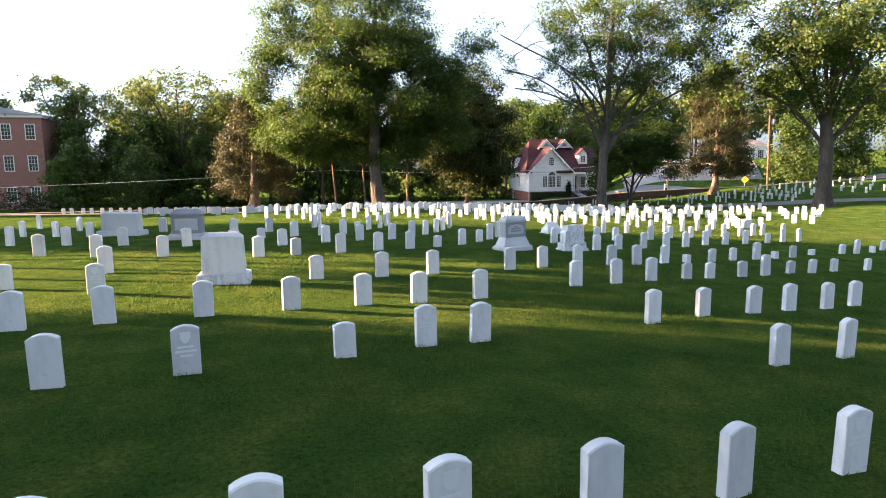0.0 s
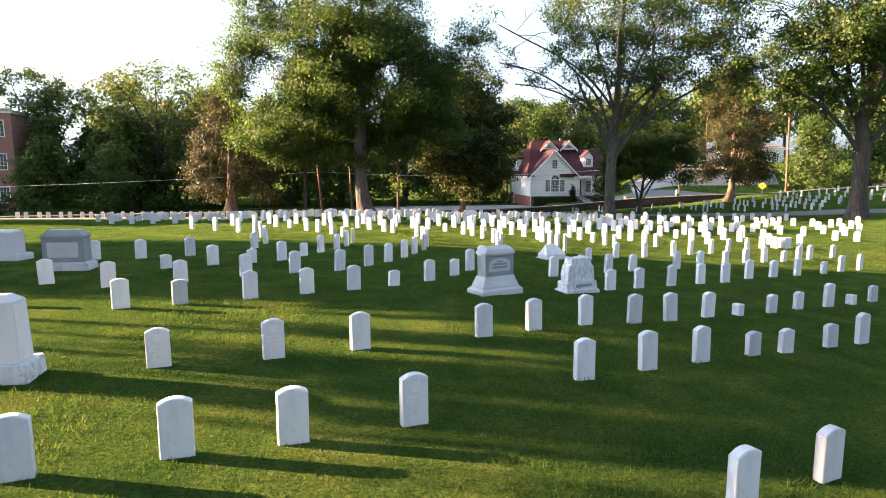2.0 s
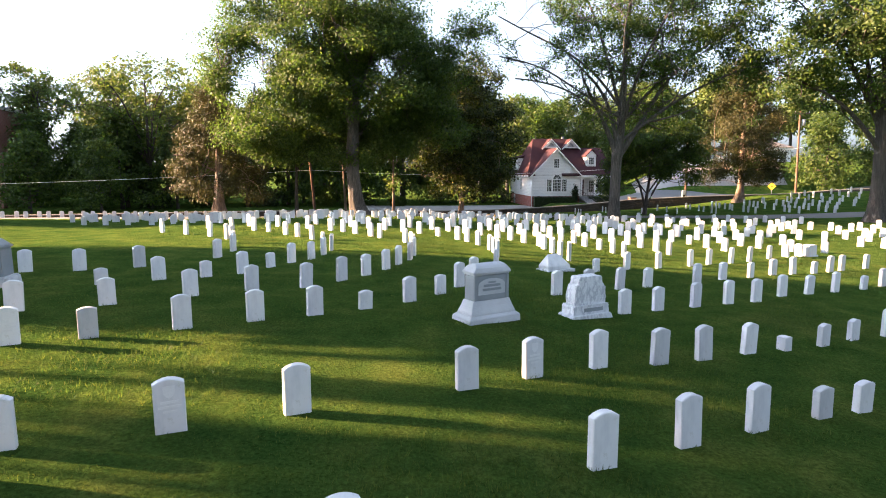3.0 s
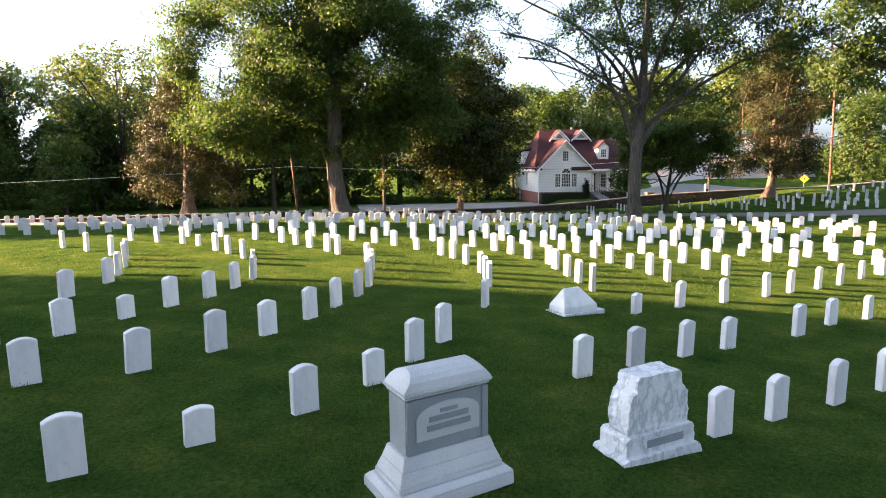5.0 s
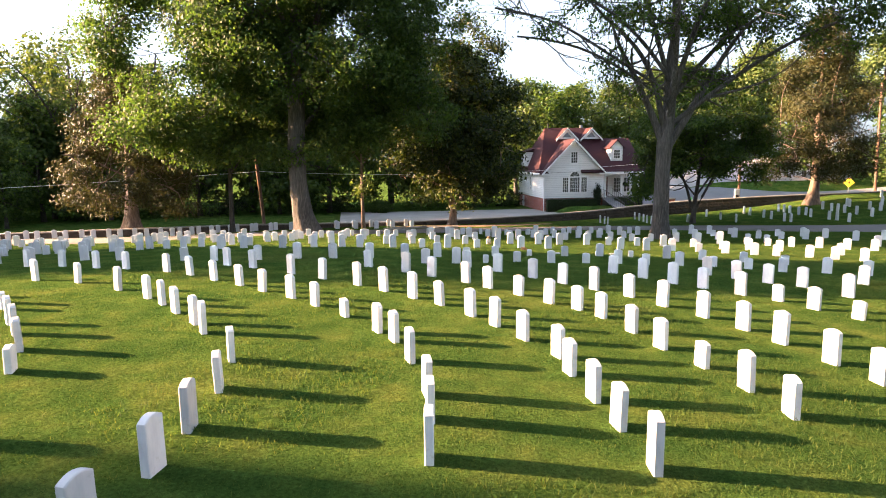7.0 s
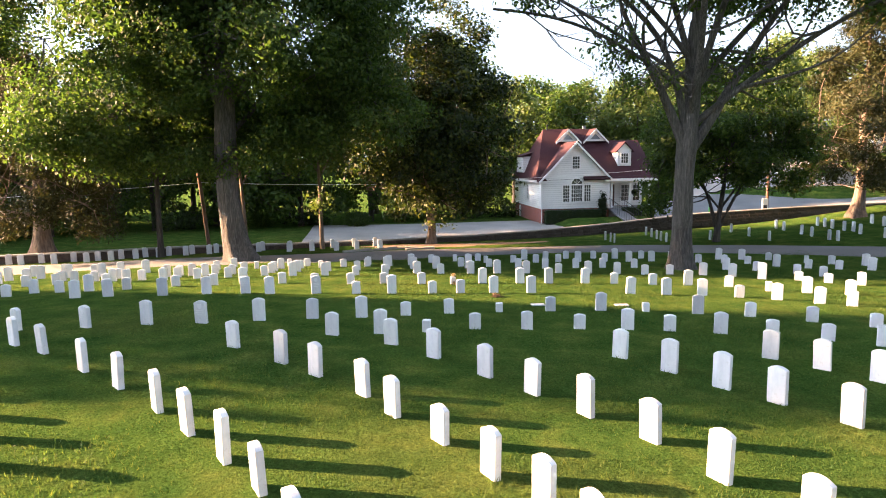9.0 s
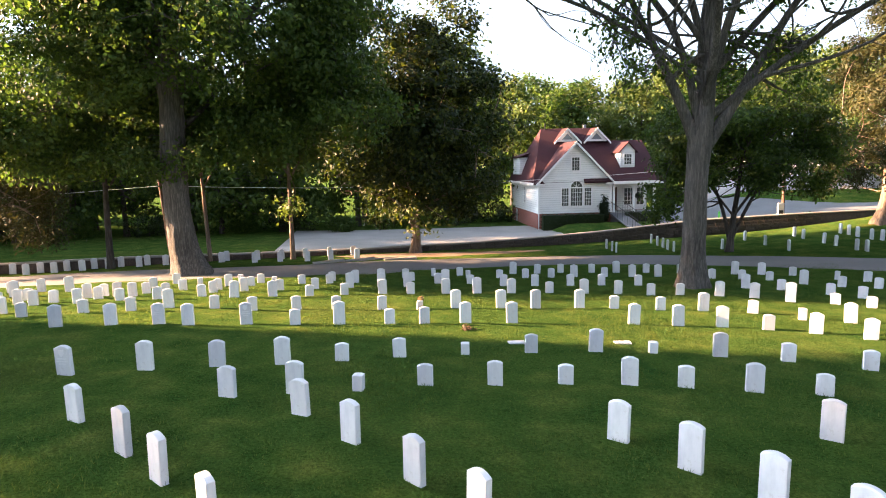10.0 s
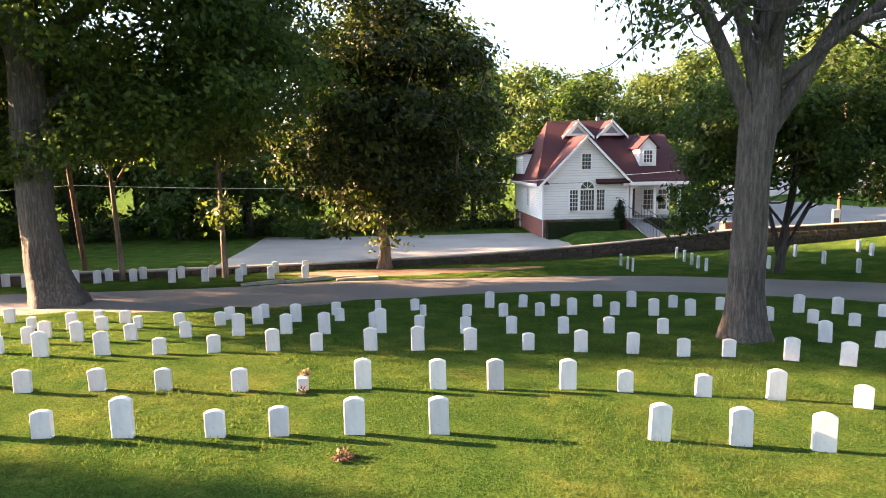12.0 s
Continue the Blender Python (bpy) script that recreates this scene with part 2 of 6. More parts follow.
def mesh_object(name, verts, faces, mat, smooth=False):
    me = bpy.data.meshes.new(name)
    me.from_pydata([tuple(v) for v in verts], [], [tuple(q) for q in faces])
    me.materials.append(mat)
    if smooth:
        me.polygons.foreach_set("use_smooth", [True] * len(me.polygons))
    me.update()
    return new(name, me)


def fast_mesh(name, verts, faces, mat, smooth=False):
    """A mesh from an (n, 3) array and an (m, k) array of one-sized faces."""
    me = bpy.data.meshes.new(name)
    m, k = faces.shape
    me.vertices.add(len(verts))
    me.vertices.foreach_set("co", np.ascontiguousarray(verts, np.float32).ravel())
    me.loops.add(m * k)
    me.loops.foreach_set("vertex_index", np.ascontiguousarray(faces, np.int32).ravel())
    me.polygons.add(m)
    me.polygons.foreach_set("loop_start", np.arange(0, m * k, k, dtype=np.int32))
    if smooth:
        me.polygons.foreach_set("use_smooth", np.ones(m, bool))
    me.materials.append(mat)
    me.update(calc_edges=True)
    me.validate()
    return me


def part(name, me, parent, label=""):
    ob = new(name, me)
    ob.parent = parent
    if label:
        ob["label"] = label
    return ob


def thing(name, x, y, z, label, category, group="", turn=0.0, kind=""):
    e = new(name)
    e.empty_display_size = 0.2
    e.matrix_world = pose(x, y, z, 0, 0, turn)
    return tagged(e, label, category, group, kind)


def solid(boxes, mat, name="part"):
    """One mesh of boxes (x0, y0, z0, x1, y1, z1), slightly bevelled."""
    bm = bmesh.new()
    for x0, y0, z0, x1, y1, z1 in boxes:
        bmesh.ops.create_cube(bm, size=1.0, matrix=Matrix.Translation(((x0 + x1) / 2, (y0 + y1) / 2, (z0 + z1) / 2)) @ Matrix.Diagonal((x1 - x0, y1 - y0, z1 - z0, 1)))
    me = bpy.data.meshes.new(name)
    bm.to_mesh(me)
    bm.free()
    me.materials.append(mat)
    return me


def bevelled(boxes, mat, width, name="part", segments=2):
    me = solid(boxes, mat, name)
    bm = bmesh.new()
    bm.from_mesh(me)
    bmesh.ops.bevel(bm, geom=bm.edges[:], offset=width, segments=segments, affect="EDGES", profile=0.6)
    bm.to_mesh(me)
    bm.free()
    return me


def prism(outline, depth, mat, name="part", y0=0.0):
    """An outline in x and z, drawn out along y."""
    n = len(outline)
    v = [(x, y0, z) for x, z in outline] + [(x, y0 + depth, z) for x, z in outline]
    q = [tuple(range(n)), tuple(reversed(range(n, 2 * n)))] + [((i + 1) % n, i, n + i, n + (i + 1) % n) for i in range(n)]
    me = bpy.data.meshes.new(name)
    me.from_pydata(v, [], q)
    bm = bmesh.new()
    bm.from_mesh(me)
    bmesh.ops.recalc_face_normals(bm, faces=bm.faces[:])
    bm.to_mesh(me)
    bm.free()
    me.materials.append(mat)
    return me


def tube(path, radii, sides=8, flare=None):
    """Verts and quads of a tapered tube along a path."""
    path = np.asarray(path, float)
    d = np.gradient(path, axis=0)
    d /= np.linalg.norm(d, axis=1, keepdims=True) + 1e-9
    ref = np.where(np.abs(d[:, 2:3]) > 0.9, np.array([[1.0, 0, 0]]), np.array([[0, 0, 1.0]]))
    a = np.cross(d, ref)
    a /= np.linalg.norm(a, axis=1, keepdims=True) + 1e-9
    b = np.cross(d, a)
    ang = np.arange(sides) * 2 * np.pi / sides
    r = np.asarray(radii, float)[:, None, None] * (1 if flare is None else flare[:, :, None])
    v = path[:, None] + r * (np.cos(ang)[None, :, None] * a[:, None] + np.sin(ang)[None, :, None] * b[:, None])
    n = len(path)
    i, j = np.meshgrid(np.arange(n - 1), np.arange(sides), indexing="ij")
    q = np.stack([i * sides + j, i * sides + (j + 1) % sides, (i + 1) * sides + (j + 1) % sides, (i + 1) * sides + j], -1).reshape(-1, 4)
    return v.reshape(-1, 3), q


def joined(pieces):
    vs, qs, k = [], [], 0
    for v, q in pieces:
        vs.append(v), qs.append(q + k)
        k += len(v)
    return np.concatenate(vs), np.concatenate(qs)

# ---------------------------------------------------------------- ground, road, wall


def spread(lo, hi, step, far):
    inner = list(np.arange(lo, hi + 0.01, step))
    out = [step * 1.6 ** k for k in range(1, 16)]
    acc = np.cumsum(out)
    acc = [a for a in acc if a < far] + [far]
    return [lo - a for a in reversed(acc)] + inner + [hi + a for a in acc]


def build_ground():
    xs, ys = spread(-50, 80, 1.0, 1800), spread(-12, 100, 1.0, 1800)
    verts = []
    for y in ys:
        for x in xs:
            z = lay(x, y)
            if -50 < x < 80 and -12 < y < 60:
                z += 0.018 * math.sin(1.3 * x + 0.7 * y) * math.sin(0.9 * y - 0.4 * x)
            verts.append((x, y, z))
    w = len(xs)
    i, j = np.meshgrid(np.arange(len(ys) - 1), np.arange(w - 1), indexing="ij")
    q = np.stack([i * w + j, i * w + j + 1, (i + 1) * w + j + 1, (i + 1) * w + j], -1).reshape(-1, 4)
    ob = new("ground", fast_mesh("ground", np.array(verts), q, GRASS, True))
    return tagged(ob, "mown green lawn with drier yellow patches on a low hill", "grass", kind="structure")


build_ground()


def strip(name, near, far, lift, mat, label, category, cuts=6, across=6):
    """A paved strip between two edges that follows the ground."""
    def fine(edge):
        e = np.array(edge, float)
        t = np.linspace(0, len(e) - 1, (len(e) - 1) * cuts + 1)
        return np.stack([np.interp(t, np.arange(len(e)), e[:, k]) for k in range(2)], 1)
    a, b = fine(near), fine(far)
    for e in (a, b):
        for _ in range(4):
            e[1:-1] = (e[:-2] + 2 * e[1:-1] + e[2:]) / 4
    verts = []
    for p, r in zip(a, b):
        for s in np.linspace(0, 1, across):
            x, y = p + (r - p) * s
            verts.append((x, y, lay(x, y) + lift - (0.05 if s in (0.0, 1.0) else 0.0)))
    n = len(a)
    i, j = np.meshgrid(np.arange(n - 1), np.arange(across - 1), indexing="ij")
    q = np.stack([i * across + j, (i + 1) * across + j, (i + 1) * across + j + 1, i * across + j + 1], -1).reshape(-1, 4)
    ob = new(name, fast_mesh(name, np.array(verts), q, mat, True))
    return tagged(ob, label, category, kind="structure")


strip("road", [(-45, 51), (-25, 52.4), (-15, 53.6), (-9, 54.8), (-5, 55.5), (-1, 56.3), (2.3, 57.8), (6.1, 60.4), (10.6, 61.9), (15, 61.6), (20, 59.6), (25, 56.4), (31, 53.2), (40, 49.5), (62, 41)],
      [(-45, 56), (-25, 58.2), (-16, 59.6), (-10, 60.0), (-6.3, 60.4), (-2.65, 61.6), (0.3, 63.6), (6, 65.2), (11.1, 66.2), (15.5, 66.0), (21.8, 63.4), (27, 59.6), (33, 56.4), (42, 52.5), (64, 44)],
      0.045, ASPHALT, "narrow grey asphalt lane crossing the cemetery", "road")

WALL_LINE = [(-45, 50.5, -0.70), (-28, 57, -0.80), (-12.5, 62.9, -0.90), (-7, 65.0, -1.08), (-1, 68.4, -1.36), (5.6, 70.8, -1.38), (10.5, 72.2, -1.24),
             (15, 73.5, -1.04), (21.4, 74.0, -0.42), (29, 74.0, -0.05), (38.8, 74.6, 0.22), (44, 75.3, 0.58), (57, 78.5, 0.95), (80, 84, 1.9)]


def build_wall():
    """The boundary wall: rubble stones one by one along its face under a coping."""
    root = thing("stone_wall", 0, 0, 0, "low dark rubble stone boundary wall with a pale coping", "wall", kind="structure")
    vs, qs = [], []
    cv, cq = [], []
    line = np.array(WALL_LINE)
    t = np.linspace(0, len(line) - 1, 200)
    pts = np.stack([np.interp(t, np.arange(len(line)), line[:, k]) for k in range(3)], 1)
    for _ in range(6):
        pts[1:-1] = (pts[:-2] + 2 * pts[1:-1] + pts[2:]) / 4
    d = np.gradient(pts[:, :2], axis=0)
    d /= np.linalg.norm(d, axis=1, keepdims=True)
    nrm = np.stack([d[:, 1], -d[:, 0]], 1)
    for k, (p, m) in enumerate(zip(pts, nrm)):
        lo = lay(p[0], p[1]) - 0.5
        a, b = p[:2] + m * 0.2, p[:2] - m * 0.2
        vs += [(*a, lo), (*a, p[2] - 0.07), (*b, p[2] - 0.07), (*b, lo)]
        a, b = p[:2] + m * 0.26, p[:2] - m * 0.26
        cv += [(*a, p[2] - 0.07), (*a, p[2]), (*b, p[2]), (*b, p[2] - 0.07)]
        if k:
            o = 4 * (k - 1)
            for s in range(4):
                e = (s + 1) % 4
                qs.append((o + s, o + e, o + 4 + e, o + 4 + s))
                cq.append((o + s, o + e, o + 4 + e, o + 4 + s))
    part("core", fast_mesh("core", np.array(vs), np.array(qs), WALL_STONE), root)
    part("coping", fast_mesh("coping", np.array(cv), np.array(cq), COPING), root, "pale weathered coping stones")
    return root, pts, nrm


WALL, WALL_PTS, WALL_NRM = build_wall()


def rubble_face():
    """Single rubble stones, slightly proud of the wall's face, course by course."""
    rnd = random.Random(15)
    kinds = []
    for k in range(9):
        bm = bmesh.new()
        bmesh.ops.create_cube(bm, size=1.0)
        for v in bm.verts:
            v.co.x += rnd.uniform(-0.07, 0.07)
            v.co.z += rnd.uniform(-0.09, 0.09)
            if v.co.y < 0:
                v.co.x *= 0.86
                v.co.z *= 0.84
                v.co.y += rnd.uniform(-0.2, 0.2)
        me = bpy.data.meshes.new("rubble_stone")
        bm.to_mesh(me)
        bm.free()
        me.materials.append(WALL_STONE)
        kinds.append(me)
    seg = np.hypot(*np.diff(WALL_PTS[:, :2], axis=0).T)
    run = np.concatenate([[0], np.cumsum(seg)])
    at = lambda s, k: float(np.interp(s, run, WALL_PTS[:, k]))
    s0, s1 = (float(np.interp(x, WALL_PTS[:, 0], run)) for x in (-9.0, 29.0))
    for course in range(4):
        s = s0 + rnd.uniform(0, 0.3)
        while s < s1:
            w = rnd.uniform(0.32, 0.72)
            x, y, top = at(s + w / 2, 0), at(s + w / 2, 1), at(s + w / 2, 2) - 0.07
            x2, y2 = at(s + w, 0), at(s + w, 1)
            x1, y1 = at(s, 0), at(s, 1)
            ang = math.atan2(y2 - y1, x2 - x1)
            hgt = rnd.uniform(0.18, 0.24)
            z = top - 0.12 - 0.22 * course
            if z > lay(x, y) - 0.02:
                ob = part("rubble_stone", rnd.choice(kinds), WALL)
                ob.matrix_local = pose(x + 0.2 * math.sin(ang), y - 0.2 * math.cos(ang), z, 0, rnd.uniform(-3, 3), math.degrees(ang)) @ Matrix.Diagonal((w * 0.96, 0.12, hgt * 0.95, 1))
            s += w


rubble_face()

# the gravel and concrete yard beside the house, and the street beyond
strip("car_park", [(-6.9, 69.4), (-1.2, 69.8), (5, 72.0), (10, 73.2), (13, 74.2)], [(-9.9, 84.5), (-3, 84.2), (4, 85), (9, 86), (12.6, 86)], 0.05, CONCRETE, "pale concrete car park beside the house", "car park")
strip("street", [(21, 76.2), (27, 76.0), (34, 76.6), (45, 78.6), (70, 84)], [(21, 100), (27, 99.5), (34, 96), (45, 91), (70, 95)], 0.05, STREET, "pale grey street behind the boundary wall", "road")

# ---------------------------------------------------------------- trees


def bough(p0, p1, r0, r1, rng, sag=0.12, n=9):
    p0, p1 = np.array(p0, float), np.array(p1, float)
    t = np.linspace(0, 1, n)[:, None]
    length = np.linalg.norm(p1 - p0)
    side = rng.normal(size=3) * sag * length
    side2 = rng.normal(size=3) * sag * 0.35 * length
    path = p0 + (p1 - p0) * t + side * np.sin(np.pi * t) * 0.6 + side2 * np.sin(2 * np.pi * t)
    return path, r0 + (r1 - r0) * t[:, 0] ** 0.8


def leaf_mesh(name, centres, per, spread_r, size, mat, rng, droop=0.3, narrow=0.55, flatten=0.6, face=1.0):
    """Sprays of single leaves round the twig ends; the leaves of a spray face outwards and up."""
    n = len(centres) * per
    c = np.repeat(centres, per, axis=0)
    swell = np.repeat(rng.uniform(0.65, 1.35, (len(centres), 1)), per, axis=0)
    off = np.clip(rng.normal(size=(n, 3)), -1.9, 1.9) * np.array([1, 1, flatten])
    base = c + off * spread_r * swell
    sizes = size * rng.uniform(0.65, 1.35, (n, 1))
    mid = centres.mean(0)
    out = c - mid
    out /= np.linalg.norm(out, axis=1, keepdims=True) + 1e-6
    nrm = face * (0.45 * off + 0.45 * out + np.array([0, 0, 0.55])) + rng.normal(size=(n, 3)) * 0.55
    nrm /= np.linalg.norm(nrm, axis=1, keepdims=True) + 1e-6
    axis = rng.normal(size=(n, 3)) + np.array([0, 0, -droop])
    axis -= nrm * np.sum(axis * nrm, 1, keepdims=True)
    axis /= np.linalg.norm(axis, axis=1, keepdims=True) + 1e-6
    side = np.cross(nrm, axis)
    tip = base + axis * sizes - nrm * sizes * 0.12
    midp = base + axis * sizes * 0.5
    v = np.stack([base, midp + side * sizes * narrow * 0.5, tip, midp - side * sizes * narrow * 0.5], 1).reshape(-1, 3)
    return fast_mesh(name, v, np.arange(4 * n).reshape(-1, 4), mat)


def crown_lobes(cx, cy, cz, rx, ry, rz, count, size, twig_count, low, seed, inner=0.3):
    """Round boughs of foliage set over and inside an egg-shaped crown, none below a height."""
    r = random.Random(seed)
    out = []
    for k in range(count):
        h = 1 - 2 * (k + 0.5) / count
        a = 2.39996 * k + r.uniform(-0.3, 0.3)
        q = math.sqrt(max(0.0, 1 - h * h))
        f = r.uniform(0.72, 0.98) if r.random() > inner else r.uniform(0.2, 0.6)
        z = cz + rz * h * f
        s = size * r.uniform(0.75, 1.3)
        if z - s * 0.6 < low:
            z = low + s * 0.6 + r.uniform(0, 1.2)
        out.append((cx + rx * q * f * math.cos(a), cy + ry * q * f * math.sin(a), z, s, s, s * r.uniform(0.55, 0.8), twig_count))
    return out


def in_lobes(lobes, rng, hollow=0.55, gaps=-9.0, gap_size=4.5):
    """Twig ends in a crown of several lobes (x, y, z, rx, ry, rz, count), thicker near the outside."""
    out = []
    for x, y, z, rx, ry, rz, k in lobes:
        d = rng.normal(size=(k, 3))
        d /= np.linalg.norm(d, axis=1, keepdims=True)
        r = rng.uniform(hollow ** 3, 1, (k, 1)) ** (1 / 3)
        bumpy = 1 + 0.22 * np.sin(d[:, :1] * 5 + x) * np.sin(d[:, 1:2] * 6 + y) + 0.15 * np.sin(d[:, 2:] * 7 + z)
        out.append(np.array([x, y, z]) + d * r * bumpy * np.array([rx, ry, rz]))
    c = np.concatenate(out)
    # leaves gather in clumps with holes between
    s = gap_size
    g = np.sin(c[:, 0] * 6.3 / s + 1.7 * np.sin(c[:, 2] * 4.1 / s)) + np.sin(c[:, 1] * 5.9 / s + 1.5 * np.sin(c[:, 0] * 3.7 / s)) + np.sin(c[:, 2] * 7.4 / s + 1.3 * np.sin(c[:, 1] * 4.3 / s))
    return c[g > gaps]


def lifted(lobes, h):
    """Boughs on the open side near the stem hang no lower than h."""
    return [(x, y, max(z, h + 0.25 * k) if y < 1.5 and x > -6 else z, a, b, c, n) for k, (x, y, z, a, b, c, n) in zip([0, 1, 2, 3, 4, 5, 6] * 20, lobes)]


def make_tree(name, base, trunk, limbs, lobes, bark, leaf, label, seed, leaf_size=0.2, per=36, spread_r=0.55, twigs=160, roots=0.55, hollow=0.5, narrow=0.55, category="tree", group="", fine=True, gaps=-9.0, gap_size=4.5, bare=0):
    """trunk: points (dx, dy, z, radius) from the base; limbs: (from height, end x, y, z, radius)."""
    rng = np.random.default_rng(seed)
    root = thing(name, base[0], base[1], lay(*base[:2]) if len(base) < 3 else base[2], label, category, group)
    tp = np.array(trunk, float)
    t = np.linspace(0, len(tp) - 1, 6 * (len(tp) - 1) + 1)
    path = np.stack([np.interp(t, np.arange(len(tp)), tp[:, k]) for k in range(3)], 1)
    rad = np.interp(t, np.arange(len(tp)), tp[:, 3])
    sides = 40 if fine else 12
    if fine:
        tt = np.linspace(0, len(path) - 1, 4 * len(path))
        rad = np.interp(tt, np.arange(len(path)), rad)
        path = np.stack([np.interp(tt, np.arange(len(path)), path[:, k]) for k in range(3)], 1)
        for _ in range(6):
            path[1:-1] = (path[:-2] + 2 * path[1:-1] + path[2:]) / 4
            rad[1:-1] = (rad[:-2] + 2 * rad[1:-1] + rad[2:]) / 4
    ang = np.arange(sides) * 2 * np.pi / sides
    low = np.exp(-np.maximum(path[:, 2], 0) / 0.55)[:, None]
    flare = 1 + roots * low * (1 + 0.5 * np.sin(ang * 5 + seed)[None]) + 0.05 * np.sin(ang * 3 + path[:, 2:3] * 0.8)
    if fine:
        flare = flare + 0.022 * np.sin(ang * 11 + 1.3 * np.sin(path[:, 2:3] * 1.7)) + rng.normal(0, 0.012, flare.shape)
    path[0, 2] -= 0.25
    part("trunk", fast_mesh("trunk", *tube(path, rad, sides, flare), bark, True), root)
    centres = in_lobes(lobes, rng, hollow, gaps, gap_size)
    pieces, anchor = [], [path[len(path) // 2:]]
    for h, ex, ey, ez, r in limbs:
        p0 = np.array([np.interp(h, path[:, 2], path[:, k]) for k in range(3)])
        bp, br = bough(p0, (ex, ey, ez), r, 0.05, rng, 0.05, 14)
        bp[:, 2] += 0.10 * np.linalg.norm(bp[-1] - bp[0]) * np.sin(np.pi * np.linspace(0, 1, 14))
        mine = [tube(bp, br, 8)]
        anchor.append(bp[4:])
        for _ in range(7 if fine else 4):
            k = rng.integers(4, 13)
            tgt = centres[np.argmin(np.linalg.norm(centres - (bp[k] + rng.normal(size=3) * 2.5), axis=1))]
            sp, sr = bough(bp[k], tgt, br[k] * 0.55, 0.02, rng, 0.12, 8)
            mine.append(tube(sp, sr, 6))
            anchor.append(sp[2:])
            for _ in range(bare if fine else 0):
                j = rng.integers(3, 8)
                d = sp[j] - sp[0]
                d = d / (np.linalg.norm(d) + 1e-6) + rng.normal(size=3) * 0.6
                wp, wr = bough(sp[j], sp[j] + d * rng.uniform(0.8, 2.0), 0.022, 0.007, rng, 0.12, 5)
                mine.append(tube(wp, wr, 4))
        if fine:
            part("limb", fast_mesh("limb", *joined(mine), bark, True), root)
        else:
            pieces += mine
    hold = np.concatenate(anchor)
    for c in centres[rng.permutation(len(centres))[:twigs]]:
        near = hold[np.argmin(np.linalg.norm(hold - c, axis=1))]
        sp, sr = bough(near, c, 0.035, 0.008, rng, 0.15, 5)
        pieces.append(tube(sp, sr, 4))
    if pieces:
        part("branchwork", fast_mesh("branchwork", *joined(pieces), bark, True), root)["kind"] = "stuff"
    part("crown", leaf_mesh("crown", centres, per, spread_r, leaf_size, leaf, rng, narrow=narrow), root)
    return root


make_tree("oak_tree", (-6.25, 57.1), [(0, 0, 0, 0.66), (-0.25, 0, 1.2, 0.58), (-0.42, 0, 3, 0.50), (-0.5, 0.1, 5, 0.52), (-0.35, 0.2, 9, 0.44), (-0.2, 0.2, 13, 0.28), (0, 0, 20, 0.06)],
          [(7.6, -8.5, 3, 12.0, 0.12), (8.0, 6.5, 3, 12.5, 0.12), (6.6, -3.6, 1, 14, 0.24), (7.6, 6.5, 3, 14, 0.26), (8.5, -1.5, -4, 16, 0.2), (8.8, -4, -3, 17, 0.2), (9, 3.4, -1, 18, 0.2), (9, -5, 4, 18, 0.16), (6, 1, 6, 10, 0.16)],
          lifted(crown_lobes(-1.6, 1.6, 12.8, 10.8, 7.0, 8.8, 96, 2.1, 38, 4.8, 4, 0.30), 8.4) + [(-8.6, -2, 6.6, 2.2, 2.0, 1.5, 60), (-6.2, 0, 5.6, 2.2, 2.0, 1.3, 56), (-3.4, 2, 5.4, 1.9, 1.8, 1.2, 46), (-2.3, -0.4, 5.0, 1.5, 0.8, 0.5, 16), (-0.7, -0.5, 4.6, 0.6, 0.4, 0.3, 5), (7.2, 0, 7.0, 2.0, 2.0, 1.4, 40), (9.4, 1, 15.5, 2.2, 2.2, 1.6, 44), (1.0, 0.2, 5.2, 1.2, 1.2, 0.7, 18), (3.4, 0.5, 6.0, 2.2, 2.0, 1.2, 40)],
          BARK, OAK_LEAF, "tall broad oak with pale grey trunk and dense dark green crown", 11, 0.205, 78, 0.46, 260, roots=0.4, hollow=0.3, gaps=-1.0, gap_size=2.2, bare=1)
